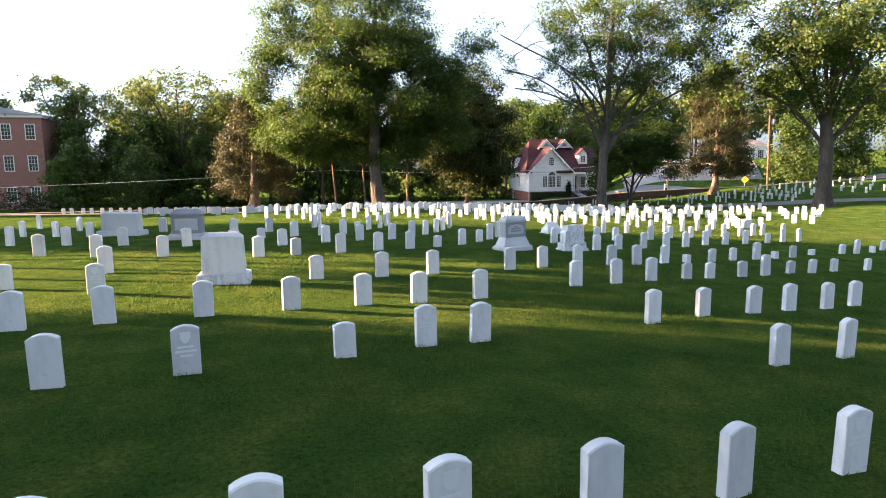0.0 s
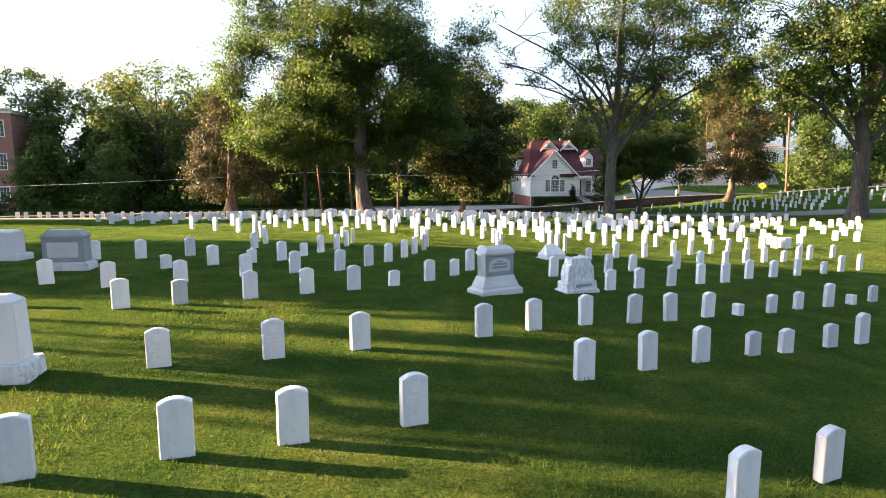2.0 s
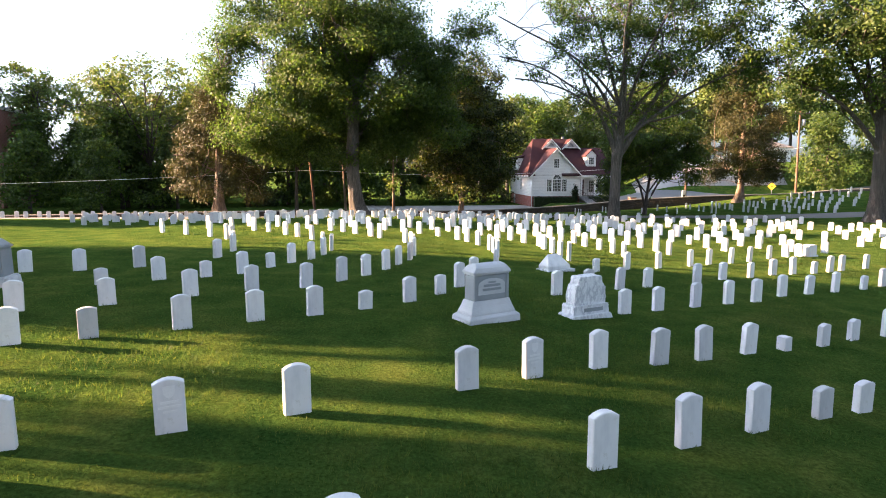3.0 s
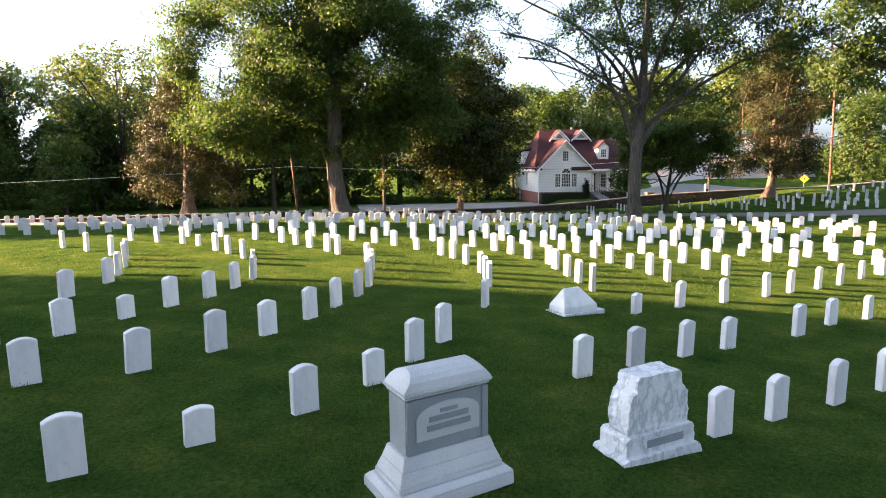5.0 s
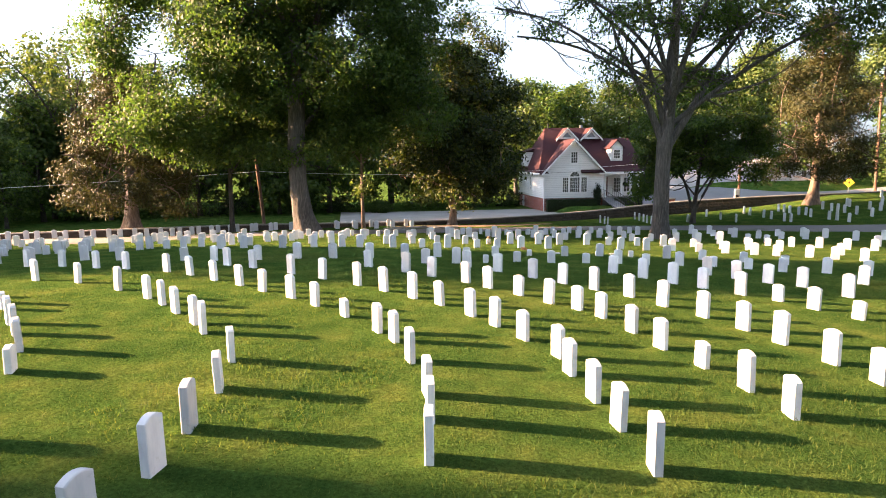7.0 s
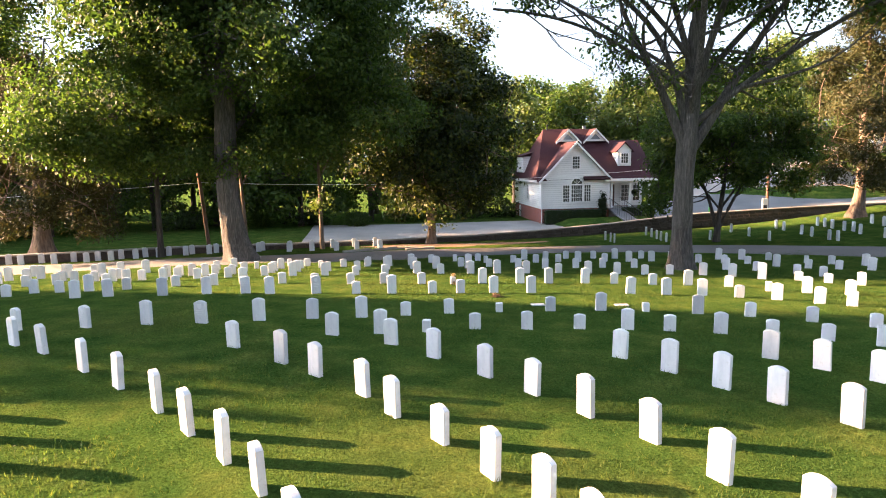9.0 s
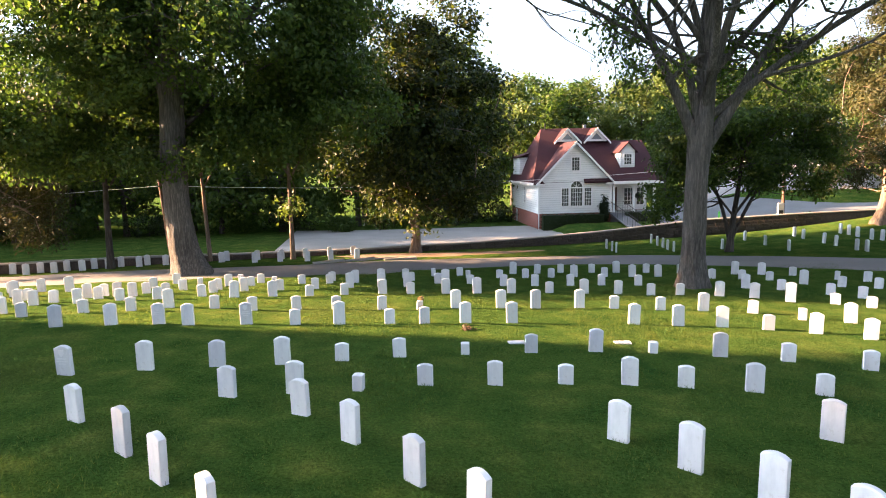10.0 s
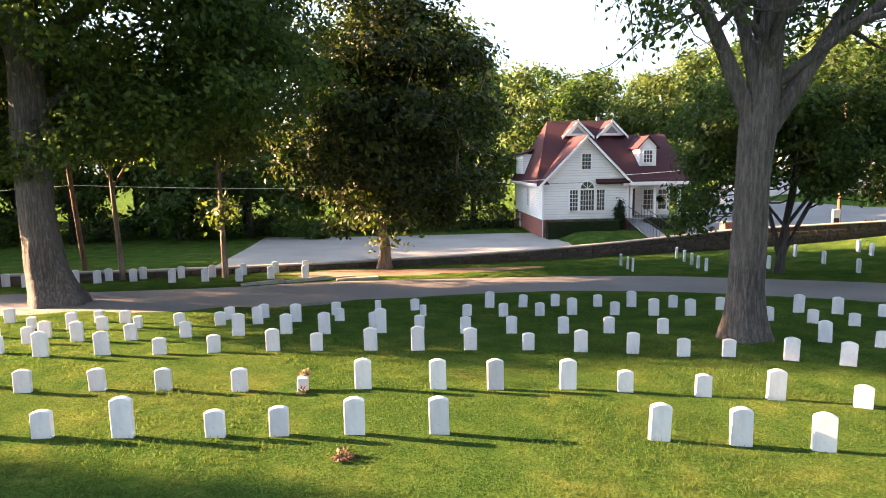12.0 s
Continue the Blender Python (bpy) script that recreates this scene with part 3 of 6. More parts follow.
make_tree("oak_tree", (14.03, 54.4), [(0, 0, 0, 0.48), (0, 0, 1.5, 0.40), (0.05, 0, 4, 0.37), (0.12, 0, 5.2, 0.41), (0.3, 0, 7, 0.28), (0.5, 0.3, 12, 0.20), (0.8, 0.2, 19, 0.07)],
          [(4.9, -3.0, -0.5, 11.5, 0.25), (4.8, 5.2, 0.5, 11.8, 0.27), (6.0, 10.5, -2, 11.6, 0.15), (7.2, -8.0, -1.5, 10.6, 0.10), (6, 2, 5, 15, 0.2), (6.2, -1, -5, 14, 0.18), (7, 3.5, -2, 18, 0.18), (8, -3, 3, 19, 0.16), (7.5, 10.5, 2, 15.5, 0.16), (8.4, -9.0, 2, 15.8, 0.12), (5.4, -4.5, 2, 14, 0.18), (7.8, -9.0, 1, 12.6, 0.09)],
          crown_lobes(2.2, 0.3, 15.6, 8.6, 6.0, 5.8, 64, 1.7, 21, 9.0, 6, 0.3) + [(-1.5, 0, 7.6, 1.3, 1.5, 0.9, 16), (2.6, 1.5, 8.2, 2.4, 2.2, 1.3, 44), (-2.8, 0.5, 9.6, 1.4, 1.4, 1.0, 18), (8.6, -1.5, 10.6, 2.4, 2, 1.0, 44), (11, -1, 12.2, 2.0, 2, 1.0, 36), (5.4, -0.5, 10.6, 1.8, 1.8, 1.1, 30), (-7.4, -1, 10.4, 1.6, 1.6, 0.8, 9), (-8.4, 1, 13.2, 1.6, 1.6, 0.9, 9)],
          BARK, OAK_LEAF, "large oak with a forked grey trunk and sparse spreading crown", 12, 0.19, 62, 0.42, 300, roots=0.35, gaps=-0.5, gap_size=3.2, bare=4)
make_tree("oak_tree", (31.1, 49.8), [(0, 0, 0, 0.62), (0, 0, 2, 0.52), (0, 0, 5, 0.48), (-0.2, 0, 7, 0.4), (0.2, 0, 11, 0.28), (0.4, 0, 18, 0.08)],
          [(4.5, -8, -1, 10, 0.2), (5, 6, -1, 11, 0.25), (6, -6, 1, 15, 0.24), (6.5, 7, 2, 15, 0.2), (7, 0, -6, 14, 0.2), (7, 1, 5, 15, 0.2), (8, -3, 0, 18, 0.18)],
          crown_lobes(-0.4, 0, 13.4, 9.6, 7.0, 6.2, 60, 1.9, 24, 7.0, 9, 0.3) + [(-7.5, -1, 8.6, 2.0, 2.0, 1.2, 30), (4.5, -1, 7.2, 2.4, 2.0, 1.2, 30)],
          DARK_BARK, OAK_LEAF, "large dark-trunked oak with a wide airy crown", 13, 0.25, 48, 0.44, 240, roots=0.45, gaps=-0.6, gap_size=3.6, bare=3)
make_tree("magnolia_tree", (2.3, 68.6), [(0, 0, 0, 0.3), (0.1, 0, 1.2, 0.24), (-0.1, 0, 2.4, 0.26), (0, 0, 6, 0.2), (0, 0, 13, 0.05)],
          [(2.4, -4, -1, 3.9, 0.09), (2.6, 4, -1, 4.0, 0.09), (3, 0, -4, 5, 0.09), (4, -4, 1, 7, 0.08), (4, 4, 1, 7, 0.08), (6, 1, 3, 10, 0.07)],
          crown_lobes(0.2, 0, 7.0, 5.8, 5.0, 5.4, 60, 1.5, 24, 1.7, 12, 0.35) + crown_lobes(0.4, 0, 12.4, 3.2, 2.8, 3.2, 16, 1.2, 20, 9.0, 13, 0.25),
          PALE_BARK, DARK_LEAF, "dense dark evergreen magnolia with a pale bare trunk", 14, 0.27, 40, 0.40, 60, 0.4, 0.3, gaps=-1.0, gap_size=2.2)
CEDAR = [(0, 0, 0, 0.42), (0.1, 0, 2, 0.3), (0, 0, 6, 0.22), (0, 0, 13, 0.04)]


def cedar_lobes(h, low, w, seed, k=46):
    """Ragged tufts along a tapering crown."""
    r = random.Random(seed)
    out = []
    for i in range(k):
        u = (i / (k - 1)) ** 1.15
        a = i * 2.4 + r.uniform(-0.5, 0.5)
        reach = w * (1 - u) ** 0.75 * r.uniform(0.35, 1.12) + 0.25
        s = 0.55 + 0.5 * (1 - u)
        out.append((reach * math.cos(a), reach * math.sin(a), low + (h - low) * u - 0.12 * reach, s * r.uniform(0.8, 1.3), s * r.uniform(0.8, 1.3), s * r.uniform(0.45, 0.8), 26))
    return out


make_tree("cedar_tree", (31.4, 70.7), CEDAR,
          [(2.6, -3.6, -1, 3.4, 0.07), (2.8, 3.4, -1, 3.6, 0.07), (4, -3.4, 1, 5.5, 0.07), (4, 3.4, -1, 5.8, 0.07), (6, 2.5, 2, 8, 0.06), (6, -2.5, -2, 8, 0.06), (5, 0, -3, 6, 0.06)],
          cedar_lobes(14.6, 2.8, 4.8, 15, 58),
          PALE_BARK, CEDAR_LEAF, "tall ragged red cedar with brownish green foliage", 15, 0.26, 34, 0.40, 120, 0.6, 0.35, 0.26)
make_tree("cedar_tree", (-19.8, 61.8), [(0, 0, 0, 0.55), (0.1, 0, 2, 0.4), (0.2, 0, 5, 0.28), (0.2, 0, 10.5, 0.05)],
          [(2.6, -4, -1, 2.6, 0.08), (3, 3.6, -1, 3.2, 0.08), (4, -3, -2, 5.5, 0.08), (4.5, 3, 1, 6.5, 0.07), (6, 0, -3, 8, 0.06)],
          cedar_lobes(11.4, 2.4, 4.9, 16, 44),
          PALE_BARK, CEDAR_LEAF, "old red cedar with shaggy brown foliage and pale fluted trunk", 16, 0.26, 34, 0.40, 100, 0.9, 0.35, 0.26)
make_tree("maple_tree", (20.1, 65.9), [(0, 0, 0, 0.2), (0.1, 0, 1.5, 0.15), (0.4, 0, 4, 0.1), (0.5, 0, 7, 0.03)],
          [(0.5, -1.8, 0, 5, 0.13), (0.6, 2.4, 0.2, 5, 0.12), (2, 0, -2, 6, 0.08), (2, 3.5, -0.5, 6, 0.08), (2, -3.2, 0.5, 6, 0.07)],
          crown_lobes(0.6, 0, 6.3, 4.6, 3.6, 3.0, 40, 1.1, 22, 3.1, 22, 0.3) + [(4.6, 0, 3.6, 1.2, 1.2, 0.8, 22), (-3.6, 0, 3.2, 1.2, 1.2, 0.9, 26), (-3.9, 0.2, 2.3, 0.8, 0.8, 0.6, 14)],
          DARK_BARK, OAK_LEAF, "dark green many-stemmed maple beside the wall", 17, 0.21, 52, 0.34, 140, 0.2, 0.3, gaps=-1.2, gap_size=2.0)

# ---------------------------------------------------------------- woods
def wood_tree(name, x, y, h, w, seed, leaf, label, size=0.46, low=0.2, group="woods round the cemetery"):
    rng = np.random.default_rng(seed)
    lobes = []
    for k in range(28):
        u = k / 27
        a, s = 2.4 * k + rng.uniform(-0.6, 0.6), rng.uniform(0.3, 1.0)
        z = h * (low + 0.12 + (0.84 - low) * u)
        f = w * rng.uniform(0.14, 0.34)
        r = w * (0.80 - 0.62 * u ** 1.6)
        lobes.append((math.cos(a) * s * r, math.sin(a) * s * r, z, f, f, h * rng.uniform(0.035, 0.08), 16))
    limbs = [(h * 0.3, lob[0], lob[1], lob[2], 0.1) for lob in lobes[1:18:6]]
    return make_tree(name, (x, y), [(0, 0, 0, 0.02 * h), (0.1, 0, h * 0.3, 0.015 * h), (0, 0.1, h * 0.9, 0.03)], limbs, lobes, DARK_BARK, leaf, label, seed, size * 1.08, 17, 0.6, 16, 0.3, 0.3, gaps=-0.8, gap_size=3.0, category="tree", group=group, fine=False)


MASTERS = [wood_tree("woodland_tree", -30, 84, 15, 6.0, 31, WOOD_LEAF, "leafy green woodland tree behind the lawn"),
           wood_tree("woodland_tree", -20, 86, 13, 5.5, 32, WOOD_LEAF, "leafy green woodland tree behind the lawn"),
           wood_tree("woodland_tree", -11, 84, 14, 6.0, 33, OAK_LEAF, "dark leafy tree at the edge of the lawn", low=0.02),
           wood_tree("woodland_tree", -38, 80, 11, 5.5, 34, OAK_LEAF, "dark leafy tree at the edge of the lawn", low=0.02)]

# coarse, dense tree used only out of view, to cast shade
MASTERS.append(wood_tree("woodland_tree", -72, -14, 15, 6.0, 35, OAK_LEAF, "tall dense tree beyond the lawn", size=0.95))


def wood_copy(k, x, y, turn, s, dz=0.0):
    m = MASTERS[k]
    ob = copy_thing(m, pose(x, y, lay(x, y) + dz, 0, 0, turn))
    ob.scale = (s, s, s)
    return ob


for k, x, y, s in [(2, -24, 82, 0.85), (3, -16, 83, 0.9), (2, -5, 88, 0.9), (3, 0, 91, 1.0), (2, 6, 94, 1.0), (3, -31, 78, 0.8), (2, -37, 77, 0.8), (2, -15, 93, 1.2), (1, -6, 97, 1.3), (0, 3, 101, 1.15), (0, -25, 92, 1.0), (1, -34, 90, 1.1),
                   (0, -44, 90, 1.15), (3, -42, 99, 1.3), (3, -41, 79, 0.85), (2, -52, 98, 1.0), (3, -46, 84, 0.9),
                   (0, 11, 112, 0.95), (2, 19, 115, 1.0), (0, 28, 114, 0.95), (3, 37, 116, 1.25), (2, 15, 121, 1.1), (3, 32, 109, 0.9), (0, 46, 114, 1.0), (1, 55, 118, 1.1), (0, 65, 114, 1.1), (1, 76, 112, 1.2), (1, 24, 118, 0.9), (0, 33, 121, 1.0), (1, 42, 122, 1.1),
                   (0, 24, 132, 1.2), (1, 40, 134, 1.3), (0, 58, 136, 1.3), (1, 7, 130, 1.25), (0, 90, 120, 1.4), (3, 45, 97, 0.9), (2, 53, 92, 0.8), (2, 46.5, 81, 0.72), (3, 61, 92, 0.9), (2, 71, 94, 1.0), (0, 83, 98, 1.2), (1, 94, 90, 1.3), (3, 26, 104, 0.6), (2, -49, 80, 0.8), (3, -43, 70, 0.75), (2, -36, 71, 0.55), (2, -53, 86, 0.75), (3, -66, 90, 1.2), (2, -30, 87, 0.9), (3, -19, 90, 0.9), (0, 22, 156, 1.2), (1, 36, 158, 1.3), (0, 50, 154, 1.25), (1, 64, 156, 1.35), (0, 80, 150, 1.3), (1, 98, 146, 1.4), (0, 116, 140, 1.4), (1, 10, 150, 1.2), (1, -90, 88, 1.2), (0, -74, 100, 1.0)]:
    wood_copy(k, x, y, (37.0 * x + 53.0 * y) % 360, s * (1.0 if y < 100 else 1.02 if x > 22 else 1.15))


def airy_tree(x, y, h, w, seed, label):
    """A light-crowned tree: a bare forking stem under flat layered sprays."""
    limbs = [(h * 0.30, w * math.cos(a) * 0.8, w * math.sin(a) * 0.8, h * q, 0.13) for a, q in ((0.3, 0.72), (1.5, 0.86), (2.6, 0.8), (3.4, 0.66), (4.4, 0.88), (5.5, 0.78))]
    return make_tree("locust_tree", (x, y), [(0, 0, 0, 0.28), (0.2, 0, h * 0.3, 0.22), (0.1, 0.2, h * 0.9, 0.05)], limbs,
                     crown_lobes(0, 0, h * 0.76, w, w * 0.8, h * 0.23, 34, w * 0.23, 13, h * 0.42, seed, 0.2), DARK_BARK, WOOD_LEAF, label, seed, 0.36, 30, 0.5, 90, 0.3, 0.2, gaps=-0.4, gap_size=2.4, group="woods round the cemetery", bare=1)


airy_tree(-35.0, 79.5, 17.4, 8.6, 51, "tall airy pale green tree with branches showing through")
airy_tree(-51.5, 84, 18.0, 5.4, 52, "sparse pale green tree rising over darker ones")
# trees out of view that keep the lower wood in shade
for k, x, y, s in [(2, -78, 84, 1.3), (3, -84, 92, 1.5), (2, -88, 77, 1.4), (3, -76, 70, 1.4), (2, -86, 100, 1.6), (3, -96, 86, 1.7), (2, -77, 78, 1.8), (3, -81, 85, 2.2), (2, -79, 71, 1.7)]:
    wood_copy(k, x, y, (37.0 * x + 53.0 * y) % 360, s)
# tall trees out of view on the sunny side, whose long shadows lie across the graves, and unseen trees added behind and
# beside the hill to cut the sky light
for k, x, y, s, up in [(4, -27, 4.4, 1.0, 1.5), (4, -21.2, 13.25, 0.36, 2.05), (4, -23.2, 14.8, 0.40, 2.0), (4, -25.5, 16.5, 0.42, 2.0), (4, -26, 10.1, 0.30, 1.95), (4, -26, 19.4, 0.58, 1.9), (4, -34, 22.0, 0.6, 1.6), (4, -33, -2.5, 1.2, 1.7), (4, -30, -9, 1.2, 1.5), (4, -44, 8.4, 0.62, 1.9), (4, -40, 5.0, 0.8, 1.9), (4, -40, 9.8, 0.5, 2.8), (4, -48, 1.0, 0.9, 2.0),
                       (4, -30, 22.4, 0.68, 1.45), (4, -38, 26.2, 0.66, 1.5), (4, -50, 25.2, 0.66, 1.7), (4, -62, 27, 0.7, 2.0), (4, -44, 27.7, 0.5, 1.8), (4, -56, 28.9, 0.52, 2.2),
                       (0, -36, 42.6, 0.68, 1.05), (4, -46, 47.8, 0.72, 1.36), (4, -57, 47.4, 0.62, 1.45), (0, -66, 46.5, 0.6, 1.65),
                       (2, -14, -16, 1.2, 1.5), (0, 2, -20, 1.3, 1.5), (2, 18, -16, 1.2, 1.5), (1, 34, -6, 1.2, 1.5), (2, 44, 10, 1.1, 1.4), (0, 54, 24, 1.2, 1.4)]:
    ob = wood_copy(k, x, y, (37.0 * x + 53.0 * y) % 360, s)
    ob.scale = (s, s, up)

# ---------------------------------------------------------------- headstones


def stone_mesh(w, h, d, arch, name="headstone"):
    """An upright slab with a low curved head and worn edges, its foot in the turf."""
    n = 9
    prof = [(-w / 2, -0.12), (w / 2, -0.12)]
    prof += [(w / 2 - w * k / (n - 1), h - arch + arch * (1 - (1 - 2 * k / (n - 1)) ** 2)) for k in range(n)]
    e = 0.009
    def ring(inset, y):
        out = []
        for x, z in prof:
            out.append((x - math.copysign(inset, x) if abs(x) > inset else x, y, z - (inset if z > 0 else 0)))
        return out
    rings = [ring(e, -d / 2), ring(0, -d / 2 + e), ring(0, d / 2 - e), ring(e, d / 2)]
    m = len(prof)
    v = [p for r in rings for p in r]
    q = [tuple(range(m)), tuple(reversed(range(3 * m, 4 * m)))]
    for r in range(3):
        for k in range(m):
            o = (k + 1) % m
            q.append((r * m + o, r * m + k, (r + 1) * m + k, (r + 1) * m + o))
    me = bpy.data.meshes.new(name)
    me.from_pydata(v, [], q)
    bm = bmesh.new()
    bm.from_mesh(me)
    bmesh.ops.recalc_face_normals(bm, faces=bm.faces[:])
    bm.to_mesh(me)
    bm.free()
    me.materials.append(MARBLE)
    return me


STONE_KINDS = {}
FAR_STONES = []
rs = random.Random(21)


CARVINGS = {}


def inscribe(ob, key):
    """A worn shield and lines of lettering as plain bars on the face."""
    if key not in CARVINGS:
        h = key * 0.04
        rim = [(-0.055, 0.06), (0.055, 0.06), (0.055, -0.01), (0.03, -0.05), (0, -0.07), (-0.03, -0.05), (-0.055, -0.01)]
        sh = prism([(x, z + h - 0.13) for x, z in rim], 0.004, ENGRAVED, "shield", -0.0525)
        lines = [(-w / 2, -0.0522, h - 0.25 - 0.05 * i, w / 2, -0.0485, h - 0.225 - 0.05 * i) for i, w in enumerate((0.17, 0.22, 0.13))]
        CARVINGS[key] = (sh, solid(lines, ENGRAVED, "inscription"))
    part("shield", CARVINGS[key][0], ob, "worn shallow carved shield")
    part("inscription", CARVINGS[key][1], ob, "worn lettering as grey bars")


def stone_at(x, y, h, turn):
    key = round(h / 0.04)
    if key not in STONE_KINDS:
        hh = key * 0.04
        small = hh < 0.33
        STONE_KINDS[key] = stone_mesh(0.18 if small else 0.27 if hh < 0.5 else 0.295, hh, 0.17 if small else 0.10, 0.01 if small else 0.035 if hh < 0.5 else 0.05)
    m = pose(x, y, lay(x, y), rs.gauss(0, 0.9), rs.gauss(0, 0.9), turn + rs.gauss(0, 2.0))
    if x > 13 or x < -9.5 or y > 51.2:
        FAR_STONES.append((key, m))
        return
    ob = new("headstone", STONE_KINDS[key])
    ob.matrix_world = m
    label = "small square white marble grave marker in the lawn" if h < 0.33 else "short white marble headstone with rounded top" if h < 0.5 else "upright white marble headstone with curved top"
    tagged(ob, label, "headstone", "headstones in curved rows")
    if h > 0.5 and (x, y) in ((0.05, 3.50), (-2.85, 6.42), (-0.24, 7.88), (3.37, 4.69)) or (y < 16 or 41 < y < 48) and h > 0.5 and rs.random() < 0.3:
        inscribe(ob, key)


def stone_row(row):
    for x, y, h, turn in row:
        stone_at(x, y, h, turn)


stone_row([(-2.16, 2.85, 0.58, 22), (-1.04, 3.17, 0.58, 22), (0.05, 3.50, 0.58, 22), (1.10, 3.84, 0.58, 22), (2.20, 4.23, 0.58, 22), (3.37, 4.69, 0.57, 22)])
stone_row([(3.86, 21.21, 0.55, 36), (4.72, 21.76, 0.56, 35), (5.63, 22.31, 0.54, 35), (6.49, 22.82, 0.53, 34), (8.20, 23.90, 0.54, 34), (9.31, 24.80, 0.52, 34), (10.45, 25.47, 0.48, 34), (11.54, 26.26, 0.52, 33), (12.46, 26.78, 0.55, 33), (13.39, 27.19, 0.42, 33), (14.22, 27.69, 0.57, 32), (14.90, 28.14, 0.54, 32), (16.39, 29.10, 0.52, 32)])
stone_row([(-4.08, 5.92, 0.56, 24), (-2.85, 6.42, 0.58, 24), (-1.23, 7.25, 0.44, 24), (-0.24, 7.88, 0.58, 24), (0.51, 8.18, 0.58, 24), (3.47, 9.76, 0.55, 25), (4.58, 10.41, 0.51, 25), (5.70, 10.85, 0.52, 25), (6.62, 11.31, 0.52, 25), (7.57, 11.66, 0.52, 25), (8.37, 12.04, 0.53, 25)])
stone_row([(5.15, 42.17, 0.42, -4), (6.38, 42.35, 0.44, -5), (7.65, 42.56, 0.37, -7), (8.80, 42.61, 0.53, -10), (9.79, 42.59, 0.38, -13), (10.93, 42.47, 0.52, -17), (12.07, 42.36, 0.38, -19), (13.16, 42.06, 0.38, -23), (14.15, 41.69, 0.48, -26)])
stone_row([(5.68, 25.00, 0.38, 50), (6.77, 25.68, 0.54, 48), (8.03, 26.50, 0.53, 47), (9.38, 27.36, 0.56, 45), (10.23, 27.91, 0.57, 44), (11.33, 28.66, 0.56, 43), (12.37, 29.45, 0.58, 44)])
stone_row([(4.33, 39.74, 0.60, -31), (5.31, 38.70, 0.60, -41), (6.06, 37.91, 0.59, -47), (6.77, 37.07, 0.63, -51), (7.49, 36.25, 0.61, -54), (8.00, 35.24, 0.62, -58), (8.57, 34.27, 0.60, -61), (9.00, 33.27, 0.60, -64), (9.25, 32.30, 0.63, -68), (9.52, 31.16, 0.60, -73), (9.71, 30.26, 0.58, -82)])
stone_row([(-5.96, 8.04, 0.57, 25), (-4.97, 8.54, 0.57, 25), (-3.75, 9.12, 0.58, 25), (-2.53, 9.71, 0.55, 25), (-1.41, 10.22, 0.58, 25), (-0.46, 10.61, 0.55, 25), (0.68, 11.17, 0.58, 25), (2.86, 12.89, 0.58, 25), (3.91, 13.49, 0.58, 25), (4.87, 13.96, 0.57, 26), (5.91, 14.47, 0.40, 26), (6.61, 14.79, 0.38, 26), (7.70, 15.35, 0.39, 26), (8.47, 15.68, 0.54, 27), (9.43, 16.21, 0.37, 27), (10.20, 16.51, 0.40, 28), (11.24, 17.18, 0.36, 28), (12.53, 17.64, 0.37, 29)])
stone_row([(8.02, 40.13, 0.60, -33), (8.73, 39.33, 0.65, -41), (9.37, 38.56, 0.62, -47), (10.00, 37.94, 0.59, -50), (10.68, 37.12, 0.62, -54), (11.31, 36.42, 0.44, -57), (11.70, 35.52, 0.58, -59), (12.16, 34.59, 0.44, -62), (12.50, 33.52, 0.61, -64), (12.84, 32.53, 0.57, -68)])
stone_row([(11.12, 40.49, 0.61, -34), (11.77, 39.82, 0.60, -40), (12.40, 39.15, 0.60, -45), (13.16, 38.69, 0.59, -49)])
stone_row([(0.19, 40.13, 0.55, -25), (1.50, 39.14, 0.62, -34), (2.32, 38.49, 0.60, -39), (3.33, 37.58, 0.60, -45), (3.91, 36.79, 0.61, -48), (4.65, 35.96, 0.52, -52), (5.29, 35.09, 0.60, -55), (5.85, 34.52, 0.58, -57), (6.23, 33.83, 0.58, -60), (6.57, 32.68, 0.57, -64), (6.80, 31.64, 0.58, -68), (7.14, 30.63, 0.45, -72), (7.40, 29.65, 0.59, -78), (7.55, 28.72, 0.58, -87)])
stone_row([(-4.95, 15.74, 0.54, 31), (-4.08, 16.22, 0.50, 33), (-2.98, 16.95, 0.54, 34), (-1.98, 17.57, 0.56, 35), (-1.07, 18.11, 0.54, 37), (-0.25, 18.80, 0.36, 37), (0.55, 19.62, 0.53, 39), (1.17, 20.54, 0.43, 42)])
stone_row([(-0.33, 48.49, 0.41, 12), (0.88, 48.72, 0.40, 11), (2.01, 48.85, 0.39, 11), (3.32, 49.01, 0.42, 10), (4.40, 49.18, 0.25, 10), (5.45, 49.38, 0.57, 9), (6.79, 49.55, 0.57, 7), (7.82, 49.69, 0.57, 6), (9.14, 49.85, 0.57, 3), (10.16, 49.82, 0.40, 1), (11.50, 49.74, 0.38, -3), (12.71, 49.67, 0.57, -7), (14.02, 49.42, 0.39, -12)])
